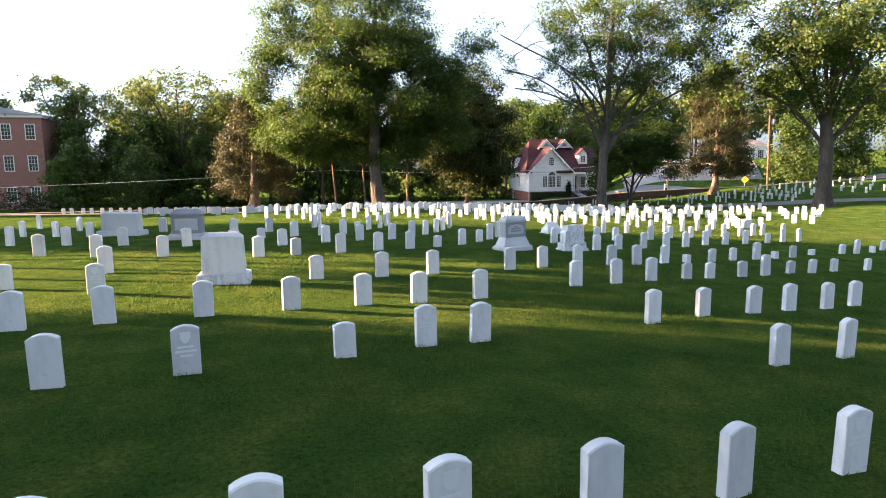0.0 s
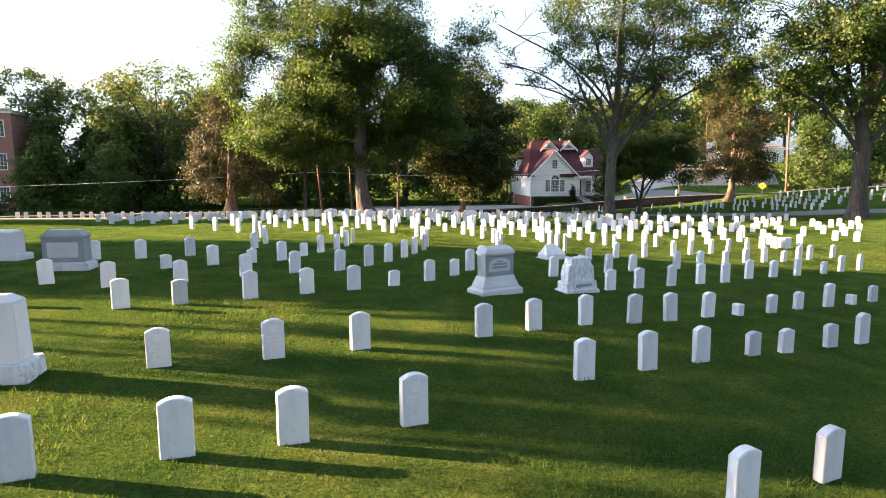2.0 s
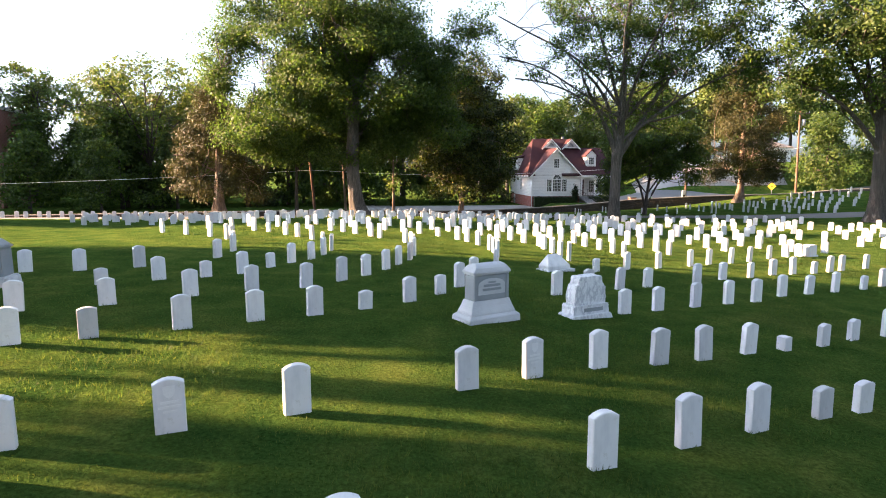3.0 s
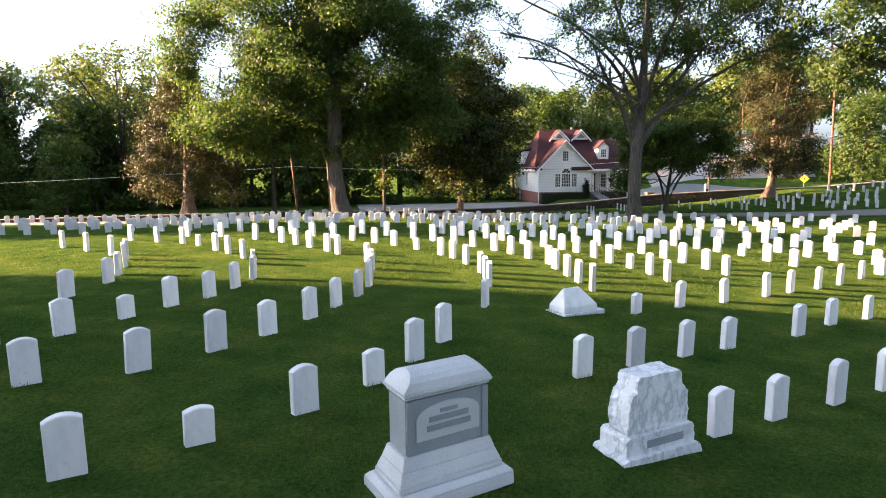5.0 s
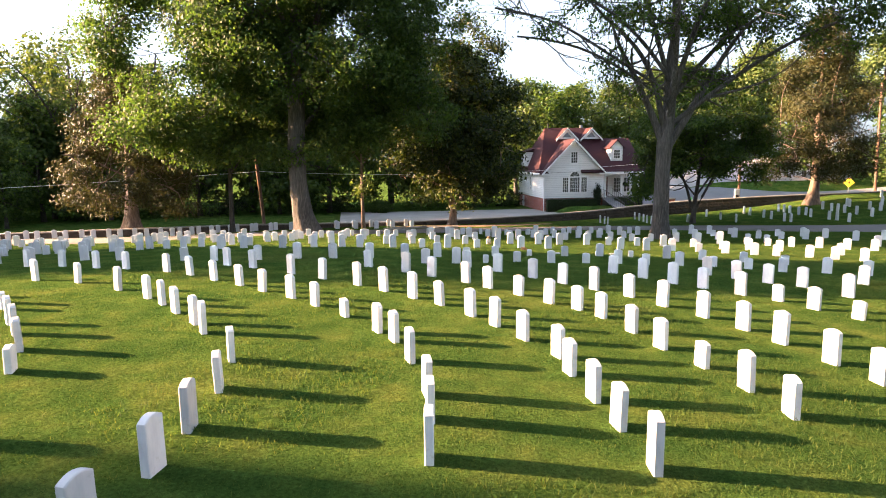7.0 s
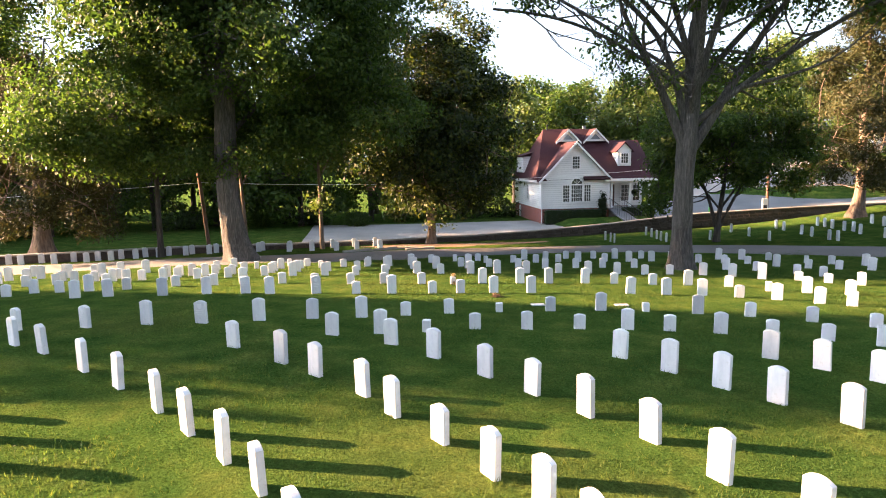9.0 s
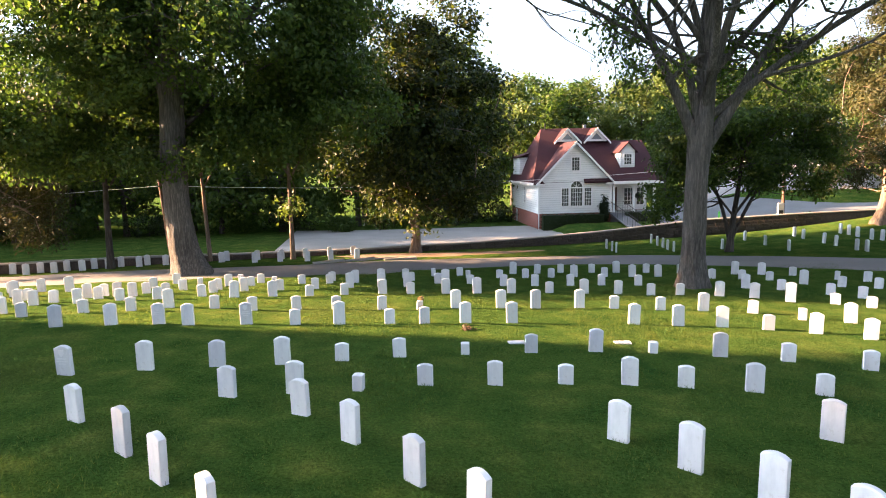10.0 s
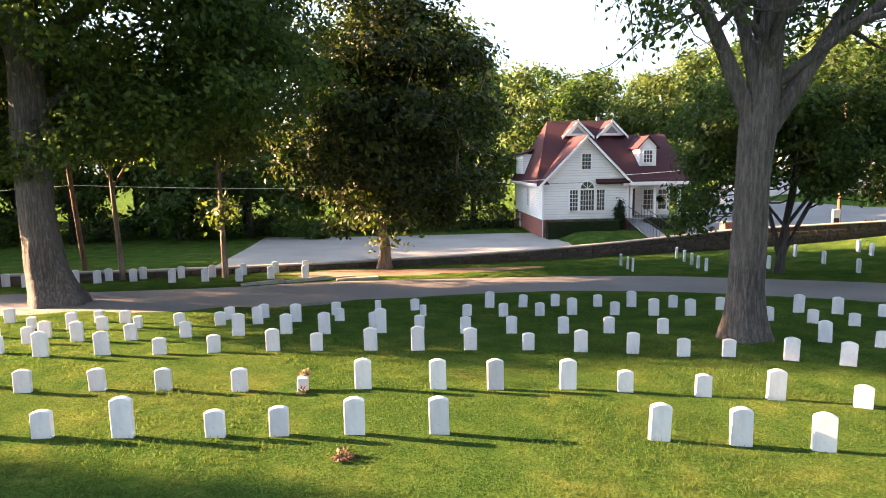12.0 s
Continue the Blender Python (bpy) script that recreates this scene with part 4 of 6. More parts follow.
stone_row([(-6.31, 10.64, 0.55, 26), (-2.74, 12.62, 0.53, 27), (-1.40, 13.17, 0.56, 27), (-0.28, 13.77, 0.56, 27), (1.62, 14.76, 0.57, 27), (2.52, 15.32, 0.58, 27), (3.55, 15.90, 0.55, 27), (4.55, 16.25, 0.55, 27), (5.37, 16.62, 0.56, 27), (6.32, 17.14, 0.52, 27), (7.11, 17.50, 0.25, 27), (8.05, 17.95, 0.42, 28), (8.94, 18.50, 0.40, 28), (9.90, 18.95, 0.54, 29), (10.75, 19.43, 0.23, 29), (11.68, 20.02, 0.38, 30), (12.85, 20.92, 0.20, 30), (14.41, 21.67, 0.37, 30), (15.20, 22.05, 0.53, 30), (16.19, 22.63, 0.26, 30), (17.08, 23.34, 0.38, 30)])
stone_row([(-1.42, 42.20, 0.56, -7), (1.96, 41.31, 0.53, -11), (3.37, 40.67, 0.55, -19)])
stone_row([(-0.17, 42.64, 0.54, -1), (1.08, 42.94, 0.51, 2), (2.28, 43.18, 0.54, 4), (3.36, 43.56, 0.37, 5), (4.47, 43.94, 0.40, 5), (5.81, 44.32, 0.24, 5), (7.22, 44.59, 0.38, 3), (8.62, 44.78, 0.52, -1), (9.87, 44.88, 0.24, -4), (11.24, 44.74, 0.52, -8), (12.51, 44.46, 0.40, -11), (13.89, 44.03, 0.39, -15), (15.18, 43.53, 0.37, -18)])
stone_row([(-1.19, 46.42, 0.56, 10), (0.20, 46.68, 0.55, 11), (1.46, 46.69, 0.41, 10), (2.56, 46.83, 0.59, 10), (3.83, 47.00, 0.42, 9), (4.71, 47.15, 0.44, 9), (5.77, 47.34, 0.56, 8), (6.99, 47.54, 0.57, 6), (10.18, 47.66, 0.55, -1), (11.32, 47.64, 0.55, -4), (12.41, 47.56, 0.56, -7), (13.48, 47.35, 0.40, -10), (14.52, 47.10, 0.53, -13), (15.49, 46.54, 0.53, -15), (16.21, 46.17, 0.50, -16)])
stone_row([(-6.30, 17.71, 0.56, 32), (-5.04, 18.40, 0.51, 36), (-3.89, 19.37, 0.54, 40), (-2.90, 20.15, 0.57, 43), (-1.86, 20.71, 0.57, 47), (-1.22, 21.61, 0.59, 52), (-0.76, 22.49, 0.57, 57), (-0.37, 23.60, 0.57, 65), (-0.11, 24.55, 0.57, 72), (0.15, 25.54, 0.57, 80)])
stone_row([(-4.40, 40.04, 0.61, -30), (-3.34, 39.44, 0.60, -32), (-1.83, 38.39, 0.59, -37), (-0.71, 37.59, 0.61, -40), (0.45, 36.65, 0.62, -44), (1.25, 35.93, 0.63, -47), (2.04, 35.22, 0.64, -50), (2.72, 34.55, 0.58, -52), (3.42, 33.54, 0.61, -56), (3.89, 32.75, 0.60, -60), (4.36, 31.83, 0.57, -64), (4.85, 30.85, 0.58, -68), (4.90, 30.03, 0.58, -71), (5.05, 29.02, 0.56, -76), (5.17, 28.15, 0.58, -82), (5.28, 27.08, 0.62, 87)])
stone_row([(-1.76, 50.70, 0.54, 13), (-0.60, 51.01, 0.53, 13), (0.56, 51.23, 0.36, 13), (1.67, 51.46, 0.39, 12), (2.91, 51.71, 0.53, 11), (3.83, 51.94, 0.38, 11), (5.02, 52.14, 0.53, 10), (6.08, 52.23, 0.54, 9), (7.26, 52.44, 0.52, 7), (8.58, 52.61, 0.38, 5), (9.76, 52.56, 0.53, 3), (10.92, 52.60, 0.49, 1), (12.00, 52.48, 0.42, -2), (12.99, 52.53, 0.42, -6), (14.23, 52.34, 0.53, -12), (15.24, 52.04, 0.53, -17)])
stone_row([(4.97, 19.56, 0.53, 30), (5.83, 20.08, 0.53, 30), (6.86, 20.66, 0.54, 30), (7.87, 21.26, 0.55, 30), (8.74, 21.71, 0.56, 31), (9.85, 22.62, 0.55, 31), (10.84, 23.14, 0.53, 31), (11.94, 23.79, 0.54, 31), (13.19, 24.49, 0.42, 31), (14.18, 25.14, 0.56, 31), (15.27, 25.83, 0.56, 31)])
stone_row([(-2.97, 51.84, 0.41, 14), (-2.00, 52.15, 0.50, 14), (-0.81, 52.38, 0.41, 14), (0.31, 52.81, 0.39, 13), (1.49, 53.14, 0.54, 13), (2.59, 53.47, 0.52, 12), (3.54, 53.59, 0.55, 11), (4.91, 53.90, 0.66, 10), (7.07, 54.12, 0.44, 8), (8.25, 54.34, 0.43, 6), (9.59, 54.44, 0.44, 5), (10.77, 54.58, 0.43, 2), (12.17, 54.72, 0.39, -1), (15.89, 54.17, 0.52, -20), (16.89, 53.64, 0.39, -24), (18.04, 52.67, 0.39, -27), (18.69, 52.02, 0.42, -28)])
stone_row([(-6.31, 20.38, 0.36, 38), (-5.33, 20.99, 0.54, 43), (-4.47, 21.55, 0.39, 48), (-3.81, 22.22, 0.57, 53), (-3.43, 23.27, 0.40, 60), (-3.12, 24.22, 0.56, 67), (-2.76, 25.09, 0.53, 74)])
stone_row([(-2.24, 53.42, 0.37, 14), (-1.45, 53.70, 0.34, 14), (-0.53, 54.09, 0.36, 14), (0.46, 54.35, 0.35, 14), (1.40, 54.61, 0.48, 13), (2.34, 54.97, 0.51, 13), (3.49, 55.27, 0.37, 12)])
stone_row([(13.62, 37.30, 0.62, -55), (14.25, 36.17, 0.57, -59), (14.68, 35.01, 0.60, -62), (15.11, 34.21, 0.59, -63)])
stone_row([(-10.94, 15.94, 0.60, 7), (-9.16, 15.55, 0.59, 18), (-7.51, 15.76, 0.56, 26)])
stone_row([(-2.20, 54.32, 0.36, 14), (0.37, 55.15, 0.37, 14), (1.23, 55.50, 0.38, 13), (3.17, 56.10, 0.39, 12), (5.72, 56.34, 0.34, 9), (7.01, 56.41, 0.37, 8), (8.08, 56.54, 0.39, 7), (9.16, 56.76, 0.39, 6), (10.14, 57.04, 0.52, 4), (11.42, 57.17, 0.40, 2), (12.57, 57.17, 0.51, -1), (13.63, 57.16, 0.51, -5), (15.63, 56.62, 0.39, -16), (16.66, 56.27, 0.41, -22), (17.58, 55.94, 0.37, -26)])
stone_row([(-8.67, 37.14, 0.59, -35), (-7.08, 36.57, 0.54, -38), (-5.38, 35.54, 0.59, -41), (-4.08, 34.51, 0.56, -44), (-3.40, 33.86, 0.54, -45), (-2.74, 33.12, 0.57, -47), (-1.96, 32.26, 0.57, -50), (-1.50, 31.62, 0.59, -53), (-0.35, 30.02, 0.55, -64), (-0.03, 28.78, 0.55, -74)])
stone_row([(-11.16, 33.23, 0.60, -39), (-9.60, 32.05, 0.59, -42), (-8.14, 30.90, 0.60, -46), (-7.07, 29.81, 0.60, -51), (-6.42, 28.59, 0.64, -60), (-5.91, 27.38, 0.58, -76), (-5.57, 26.38, 0.56, 87)])
stone_row([(4.25, 57.00, 0.30, 11), (5.36, 57.24, 0.35, 10), (7.66, 58.03, 0.53, 7), (8.73, 58.25, 0.41, 6), (9.78, 58.47, 0.39, 5), (11.14, 58.48, 0.41, 3), (12.23, 58.57, 0.52, 1), (13.52, 58.54, 0.39, -3), (14.88, 58.21, 0.41, -10), (17.02, 57.80, 0.54, -21), (18.01, 57.54, 0.53, -26), (19.10, 57.19, 0.37, -29), (20.19, 56.00, 0.34, -31), (20.89, 55.28, 0.38, -32), (21.96, 54.68, 0.52, -33)])
stone_row([(-14.32, 19.49, 0.64, -14), (-11.97, 18.74, 0.60, -2), (-9.98, 18.39, 0.58, 13)])
stone_row([(15.01, 48.66, 0.34, -15), (16.07, 48.29, 0.54, -17), (17.23, 47.93, 0.51, -20)])
stone_row([(-11.40, 40.48, 0.59, -26), (-9.97, 40.16, 0.58, -28), (-8.51, 39.66, 0.57, -31), (-7.32, 39.29, 0.57, -32), (-5.68, 38.61, 0.55, -35), (-4.71, 38.06, 0.55, -36), (-3.59, 37.08, 0.57, -39), (-2.60, 36.34, 0.57, -42), (-1.75, 35.61, 0.57, -44), (-0.81, 34.85, 0.55, -46), (-0.02, 34.00, 0.57, -49), (0.82, 33.08, 0.42, -53), (1.65, 32.01, 0.56, -58), (2.03, 31.44, 0.55, -61), (2.42, 30.33, 0.57, -67), (2.78, 28.90, 0.57, -75), (2.87, 28.07, 0.56, -79), (2.92, 27.06, 0.59, -87), (2.73, 24.99, 0.55, 72)])
stone_row([(-10.01, 35.38, 0.61, -37), (-8.63, 34.64, 0.57, -39), (-7.37, 33.90, 0.60, -42), (-6.52, 33.23, 0.38, -44), (-5.44, 32.00, 0.55, -47), (-4.75, 31.24, 0.54, -50), (-3.95, 30.30, 0.54, -55), (-3.33, 29.30, 0.41, -63)])
stone_row([(16.05, 51.35, 0.63, -20), (17.19, 50.93, 0.36, -23), (17.95, 50.40, 0.37, -24), (18.80, 49.89, 0.48, -26)])
stone_row([(-16.73, 23.51, 0.66, -23), (-14.95, 22.79, 0.61, -20), (-13.10, 21.91, 0.57, -14), (-9.04, 21.84, 0.56, 28), (-7.84, 22.07, 0.57, 38), (-6.77, 22.89, 0.55, 48), (-5.44, 24.75, 0.55, 67)])
stone_row([(18.33, 54.90, 0.55, -28), (19.33, 54.24, 0.41, -30), (20.31, 53.76, 0.40, -31), (21.32, 53.28, 0.56, -32)])
stone_row([(4.41, 7.63, 0.57, 24), (5.65, 8.19, 0.58, 25), (-8.24, 10.99, 0.48, 24), (-7.44, 12.94, 0.60, 25), (-7.81, 17.96, 0.55, 27), (1.60, 21.52, 0.59, 46), (1.98, 22.53, 0.60, 51), (-11.07, 23.35, 0.56, -1), (-2.60, 26.05, 0.54, 81), (-16.11, 26.17, 0.66, -25), (0.21, 26.59, 0.60, 88), (-2.56, 27.07, 0.55, -89), (0.12, 27.57, 0.59, -84), (-19.03, 27.86, 0.64, -28), (16.48, 36.79, 0.66, -59), (15.85, 37.98, 0.58, -54), (15.37, 39.40, 0.59, -46), (-5.41, 41.40, 0.53, -25), (15.53, 41.53, 0.58, -28), (3.00, 41.60, 0.57, -8), (-3.97, 41.70, 0.53, -20), (4.03, 41.84, 0.27, -6), (-2.65, 41.98, 0.60, -13), (-4.13, 53.36, 0.33, 15)])
stone_row([(-3.11, 53.49, 0.44, 14), (-5.46, 54.21, 0.39, 15), (-3.03, 54.42, 0.31, 15), (5.83, 54.58, 0.35, 9), (4.59, 54.64, 0.38, 11)])# left arcs
stone_row([(-10.41, 42.02, 0.56, 14), (-8.92, 41.72, 0.50, 14), (-6.41, 41.32, 0.50, 14)])
stone_row([(-16.47, 45.87, 0.42, 14), (-14.50, 45.73, 0.42, 14), (-10.57, 45.98, 0.42, 14), (-9.49, 46.16, 0.42, 14), (-6.95, 45.71, 0.56, 14), (-6.04, 45.91, 0.56, 14), (-4.45, 46.13, 0.56, 14), (-3.16, 46.36, 0.56, 14), (-1.97, 46.46, 0.56, 14)])
stone_row([(-9.06, 46.80, 0.50, 14), (-8.32, 46.96, 0.42, 14), (-7.47, 47.17, 0.56, 14), (-7.34, 47.93, 0.50, 14), (-6.32, 47.38, 0.42, 14), (-4.92, 47.90, 0.42, 14), (-3.78, 48.29, 0.42, 14), (-2.96, 48.84, 0.56, 14), (-1.53, 48.71, 0.42, 14)])
stone_row([(-10.40, 50.04, 0.42, 14), (-9.97, 49.11, 0.42, 14), (-9.30, 49.13, 0.50, 14), (-8.84, 49.62, 0.42, 14), (-8.11, 49.52, 0.50, 14), (-7.45, 49.30, 0.50, 14), (-7.17, 49.80, 0.42, 14), (-6.23, 49.57, 0.50, 14), (-5.21, 50.10, 0.42, 14)])
stone_row([(-8.38, 50.30, 0.42, 14), (-6.69, 50.73, 0.50, 14), (-6.39, 51.15, 0.42, 14), (-6.16, 50.47, 0.42, 14), (-5.84, 50.99, 0.50, 14), (-5.68, 52.94, 0.42, 14), (-5.26, 50.90, 0.50, 14), (-5.14, 51.52, 0.42, 14), (-4.36, 51.31, 0.42, 14), (-4.27, 52.33, 0.42, 14), (-4.14, 50.37, 0.42, 14), (-3.08, 52.49, 0.42, 14), (-2.92, 50.89, 0.42, 14)])

stone_row([(17.37, 45.85, 0.52, -16), (19.81, 49.40, 0.52, -26), (22.68, 53.87, 0.52, -33), (18.12, 45.38, 0.52, -16), (19.12, 46.68, 0.52, -20), (20.64, 48.70, 0.52, -26), (23.26, 52.25, 0.52, -32), (18.99, 44.95, 0.52, -16), (21.54, 48.21, 0.52, -26), (22.74, 49.83, 0.52, -32), (24.61, 52.13, 0.52, -32), (18.82, 42.28, 0.52, -28)])
stone_row([(22.43, 47.17, 0.52, -26), (23.48, 48.33, 0.52, -26), (25.38, 51.09, 0.52, -32), (20.60, 43.36, 0.52, -16), (21.90, 44.88, 0.52, -20), (23.19, 46.48, 0.52, -26), (24.37, 47.82, 0.52, -26), (26.24, 50.34, 0.52, -32), (21.69, 43.16, 0.52, -16), (16.72, 41.29, 0.52, -28), (17.69, 40.63, 0.52, -28), (18.85, 40.48, 0.52, -28)])
stone_row([(17.31, 36.29, 0.52, -59), (16.20, 33.65, 0.52, -63), (19.97, 39.58, 0.52, -54), (24.23, 45.80, 0.52, -26), (20.94, 38.95, 0.52, -59), (17.62, 33.53, 0.52, -63), (25.21, 45.32, 0.52, -26), (24.13, 42.87, 0.52, -20), (22.73, 40.05, 0.52, -59), (25.94, 44.50, 0.52, -26), (21.25, 36.62, 0.52, -59), (26.84, 45.08, 0.52, -26)])
stone_row([(24.62, 41.32, 0.52, -28), (23.32, 39.05, 0.52, -59), (26.52, 43.40, 0.52, -26), (28.72, 46.08, 0.52, -32), (22.04, 36.11, 0.52, -59), (25.62, 41.31, 0.52, -28), (13.71, 30.62, 0.52, 44), (14.79, 31.45, 0.52, -68), (15.54, 31.85, 0.52, -63)])

# rows behind the lane along the wall, and the outer rows on the far slopes
for x, y in [(-16.2, 60.2), (-15.07, 60.64), (-13.9, 61.08), (-12.79, 61.49), (-11.46, 62.01), (-10.28, 62.46), (-8.99, 62.95), (-7.69, 63.45), (-5.7, 63.0), (-4.45, 63.4), (-3.0, 63.5), (-1.95, 64.4), (-0.6, 65.0)]:
    stone_at(x, y, 0.55, 20)
for x, y in [(-17.22, 60.62), (-16.09, 61.04), (-14.98, 61.46), (-13.81, 61.92), (-12.64, 62.35), (-11.46, 62.81), (-10.21, 63.28), (-9.0, 63.74), (-7.73, 64.24), (-6.1, 64.5), (-4.85, 64.9), (-3.7, 65.6), (-2.5, 66.5), (-1.25, 67.1)]:
    stone_at(x, y, 0.55, 24)
for k in range(12):
    stone_at(-16.2 - 1.45 * (k + 1), 60.2 - 0.55 * (k + 1), 0.55, 18)
    stone_at(-17.22 - 1.45 * (k + 1), 60.62 - 0.55 * (k + 1), 0.55, 18)
for y0, x0, n in [(41.9, -12.2, 7), (45.9, -11.6, 10), (46.4, -10.4, 10), (48.8, -10.9, 11), (49.9, -11.6, 11), (51.2, -9.6, 12), (52.4, -8.2, 12)]:
    for k in range(n):
        x = x0 - 1.25 * k + rs.gauss(0, 0.08)
        stone_at(x, y0 - 0.004 * (x + 10) ** 2 + rs.gauss(0, 0.05), rs.choice((0.56, 0.56, 0.42, 0.5)), 16)
for x, ys in [(14.2, (69.5, 68.3, 67.5)), (17.45, (71.4, 70.2, 69.1, 68.0, 67.1)), (20.3, (67.2, 66.4)), (22.9, (70.1, 67.7, 65.15)), (25.7, (70.0, 68.9, 66.8, 65.6, 63.8, 63.2)),
              (28.2, (69.4, 68.7, 67.8, 66.6, 66.0, 64.9, 62.8, 62.1, 60.8)), (30.6, (67.9, 66.6, 66.0, 65.2, 63.9, 62.3, 60.4, 59.6, 58.3)),
              (32.4, (68.0, 67.4, 65.3, 64.2, 63.0, 62.1, 60.8, 60.0, 58.6, 57.6, 56.6)), (34.1, (66.5, 65.7, 64.9, 63.6, 62.3, 61.2, 60.1, 58.8)), (36.6, (70.5, 68.9, 67.3, 65.0, 63.9, 62.5, 60.6, 58.6)),
              (38.4, (71.2, 69.6, 68.2, 66.5, 65.0, 63.0, 61.0)), (41.4, (71.6, 70.2, 68.6, 66.9, 65.3, 63.4, 61.5, 59.7)), (44.2, (72.6, 71.0, 69.1, 67.3, 65.5, 63.2, 61.0)), (47.5, (73, 71.2, 69.3, 67.5, 65.2, 63.0)), (51, (74, 72.1, 70, 68, 66))]:
    for y in ys:
        stone_at(x + rs.gauss(0, 0.06), y, 0.6, 82)


def join_far_stones():
    vs, fs, k = [], [], 0
    for key, m in FAR_STONES:
        me = STONE_KINDS[key]
        for v in me.vertices:
            vs.append(tuple(m @ v.co))
        for p in me.polygons:
            fs.append(tuple(i + k for i in p.vertices))
        k += len(me.vertices)
    ob = mesh_object("distant_headstones", vs, fs, MARBLE)
    tagged(ob, "distant rows of white marble headstones on the lawn", "headstones", kind="stuff")


join_far_stones()

# ---------------------------------------------------------------- monuments


def stepped(name, x, y, turn, tiers, label, category="monument"):
    """A family monument of tiers: (part, width, depth, height, taper, material, bevel)."""
    root = thing(name, x, y, lay(x, y) - 0.03, label, category, turn=turn)
    z = 0.0
    for nm, w, d, h, tw, td, mat, bev in tiers:
        bm = bmesh.new()
        v = [bm.verts.new((sx * w / 2, sy * d / 2, 0)) for sx, sy in ((-1, -1), (1, -1), (1, 1), (-1, 1))]
        t = [bm.verts.new((sx * tw / 2, sy * td / 2, h)) for sx, sy in ((-1, -1), (1, -1), (1, 1), (-1, 1))]
        bm.faces.new(v[::-1])
        bm.faces.new(t)
        for k in range(4):
            bm.faces.new((v[k], v[(k + 1) % 4], t[(k + 1) % 4], t[k]))
        bmesh.ops.bevel(bm, geom=bm.edges[:], offset=bev, segments=2, affect="EDGES")
        me = bpy.data.meshes.new(nm)
        bm.to_mesh(me)
        bm.free()
        me.materials.append(mat)
        ob = part(nm, me, root)
        ob.location = (0, 0, z)
        z += h
    return root


def bars(parent, name, rows, z0, y, mat, label):
    """Worn lettering as plain bars: (centre x, width, height), from the top down."""
    boxes, z = [], z0
    for cx, w, h in rows:
        boxes.append((cx - w / 2, y - 0.006, z - h, cx + w / 2, y + 0.004, z))
        z -= h * 1.6
    return part(name, solid(boxes, mat, name), parent, label)


def curved_prism(w, d, h, mat, name, n=8):
    """A cap with a rounded back and hipped ends."""
    v, q = [], []
    for k in range(n + 1):
        a = math.pi * k / n
        yy, zz = -d / 2 * math.cos(a), h * math.sin(a) ** 0.8
        inset = 0.28 * w * (zz / h) * 0.5
        v += [(-w / 2 + inset, yy, zz), (w / 2 - inset, yy, zz)]
    for k in range(n):
        q.append((2 * k, 2 * k + 1, 2 * k + 3, 2 * k + 2))
    q += [tuple(2 * k for k in range(n, -1, -1)), tuple(2 * k + 1 for k in range(n + 1)), (0, 2 * n, 2 * n + 1, 1)]
    me = bpy.data.meshes.new(name)
    me.from_pydata(v, [], q)
    bm = bmesh.new()
    bm.from_mesh(me)
    bmesh.ops.recalc_face_normals(bm, faces=bm.faces[:])
    bm.to_mesh(me)
    bm.free()
    me.materials.append(mat)
    return me


# tall grey pedestal monument with a rounded cap and an arched panel
m1 = stepped("pedestal_monument", 2.05, 18.14, 32,
             [("base", 1.11, 0.60, 0.12, 1.10, 0.59, PALE_GRANITE, 0.010), ("base_slope", 1.10, 0.59, 0.045, 1.00, 0.50, PALE_GRANITE, 0.006), ("step", 0.96, 0.47, 0.05, 0.95, 0.46, PALE_GRANITE, 0.008),
              ("plinth", 0.94, 0.45, 0.10, 0.86, 0.38, PALE_GRANITE, 0.006), ("plinth_neck", 0.86, 0.38, 0.10, 0.79, 0.33, PALE_GRANITE, 0.006), ("die", 0.75, 0.31, 0.46, 0.75, 0.31, GRANITE, 0.014),
              ("moulding", 0.78, 0.34, 0.025, 0.78, 0.34, PALE_GRANITE, 0.008), ("cornice", 0.82, 0.38, 0.04, 0.82, 0.38, PALE_GRANITE, 0.012)],
             "grey granite family monument with rounded cap and arched panel")
c1 = part("cap", curved_prism(0.80, 0.36, 0.13, PALE_GRANITE, "cap"), m1)
c1.location = (0, 0, 0.94)
arch = [(-0.29, 0.0), (0.29, 0.0)] + [(0.29 * math.cos(a), 0.17 + 0.12 * math.sin(a)) for a in [math.pi * k / 10 for k in range(11)]]
p1 = part("panel", prism(arch, 0.02, PALE_GRANITE, "panel"), m1, "pale arched inscription panel")
p1.location = (0, -0.165, 0.52)
bars(p1, "inscription", [(0, 0.16, 0.03), (0, 0.36, 0.045), (0, 0.40, 0.045)], 0.235, -0.002, GRANITE, "worn raised lettering as dark bars")
for sx in (-0.345, 0.345):
    part("pilaster", bevelled([(sx - 0.03, -0.168, 0.425, sx + 0.03, -0.150, 0.86)], GRANITE, 0.006), m1)

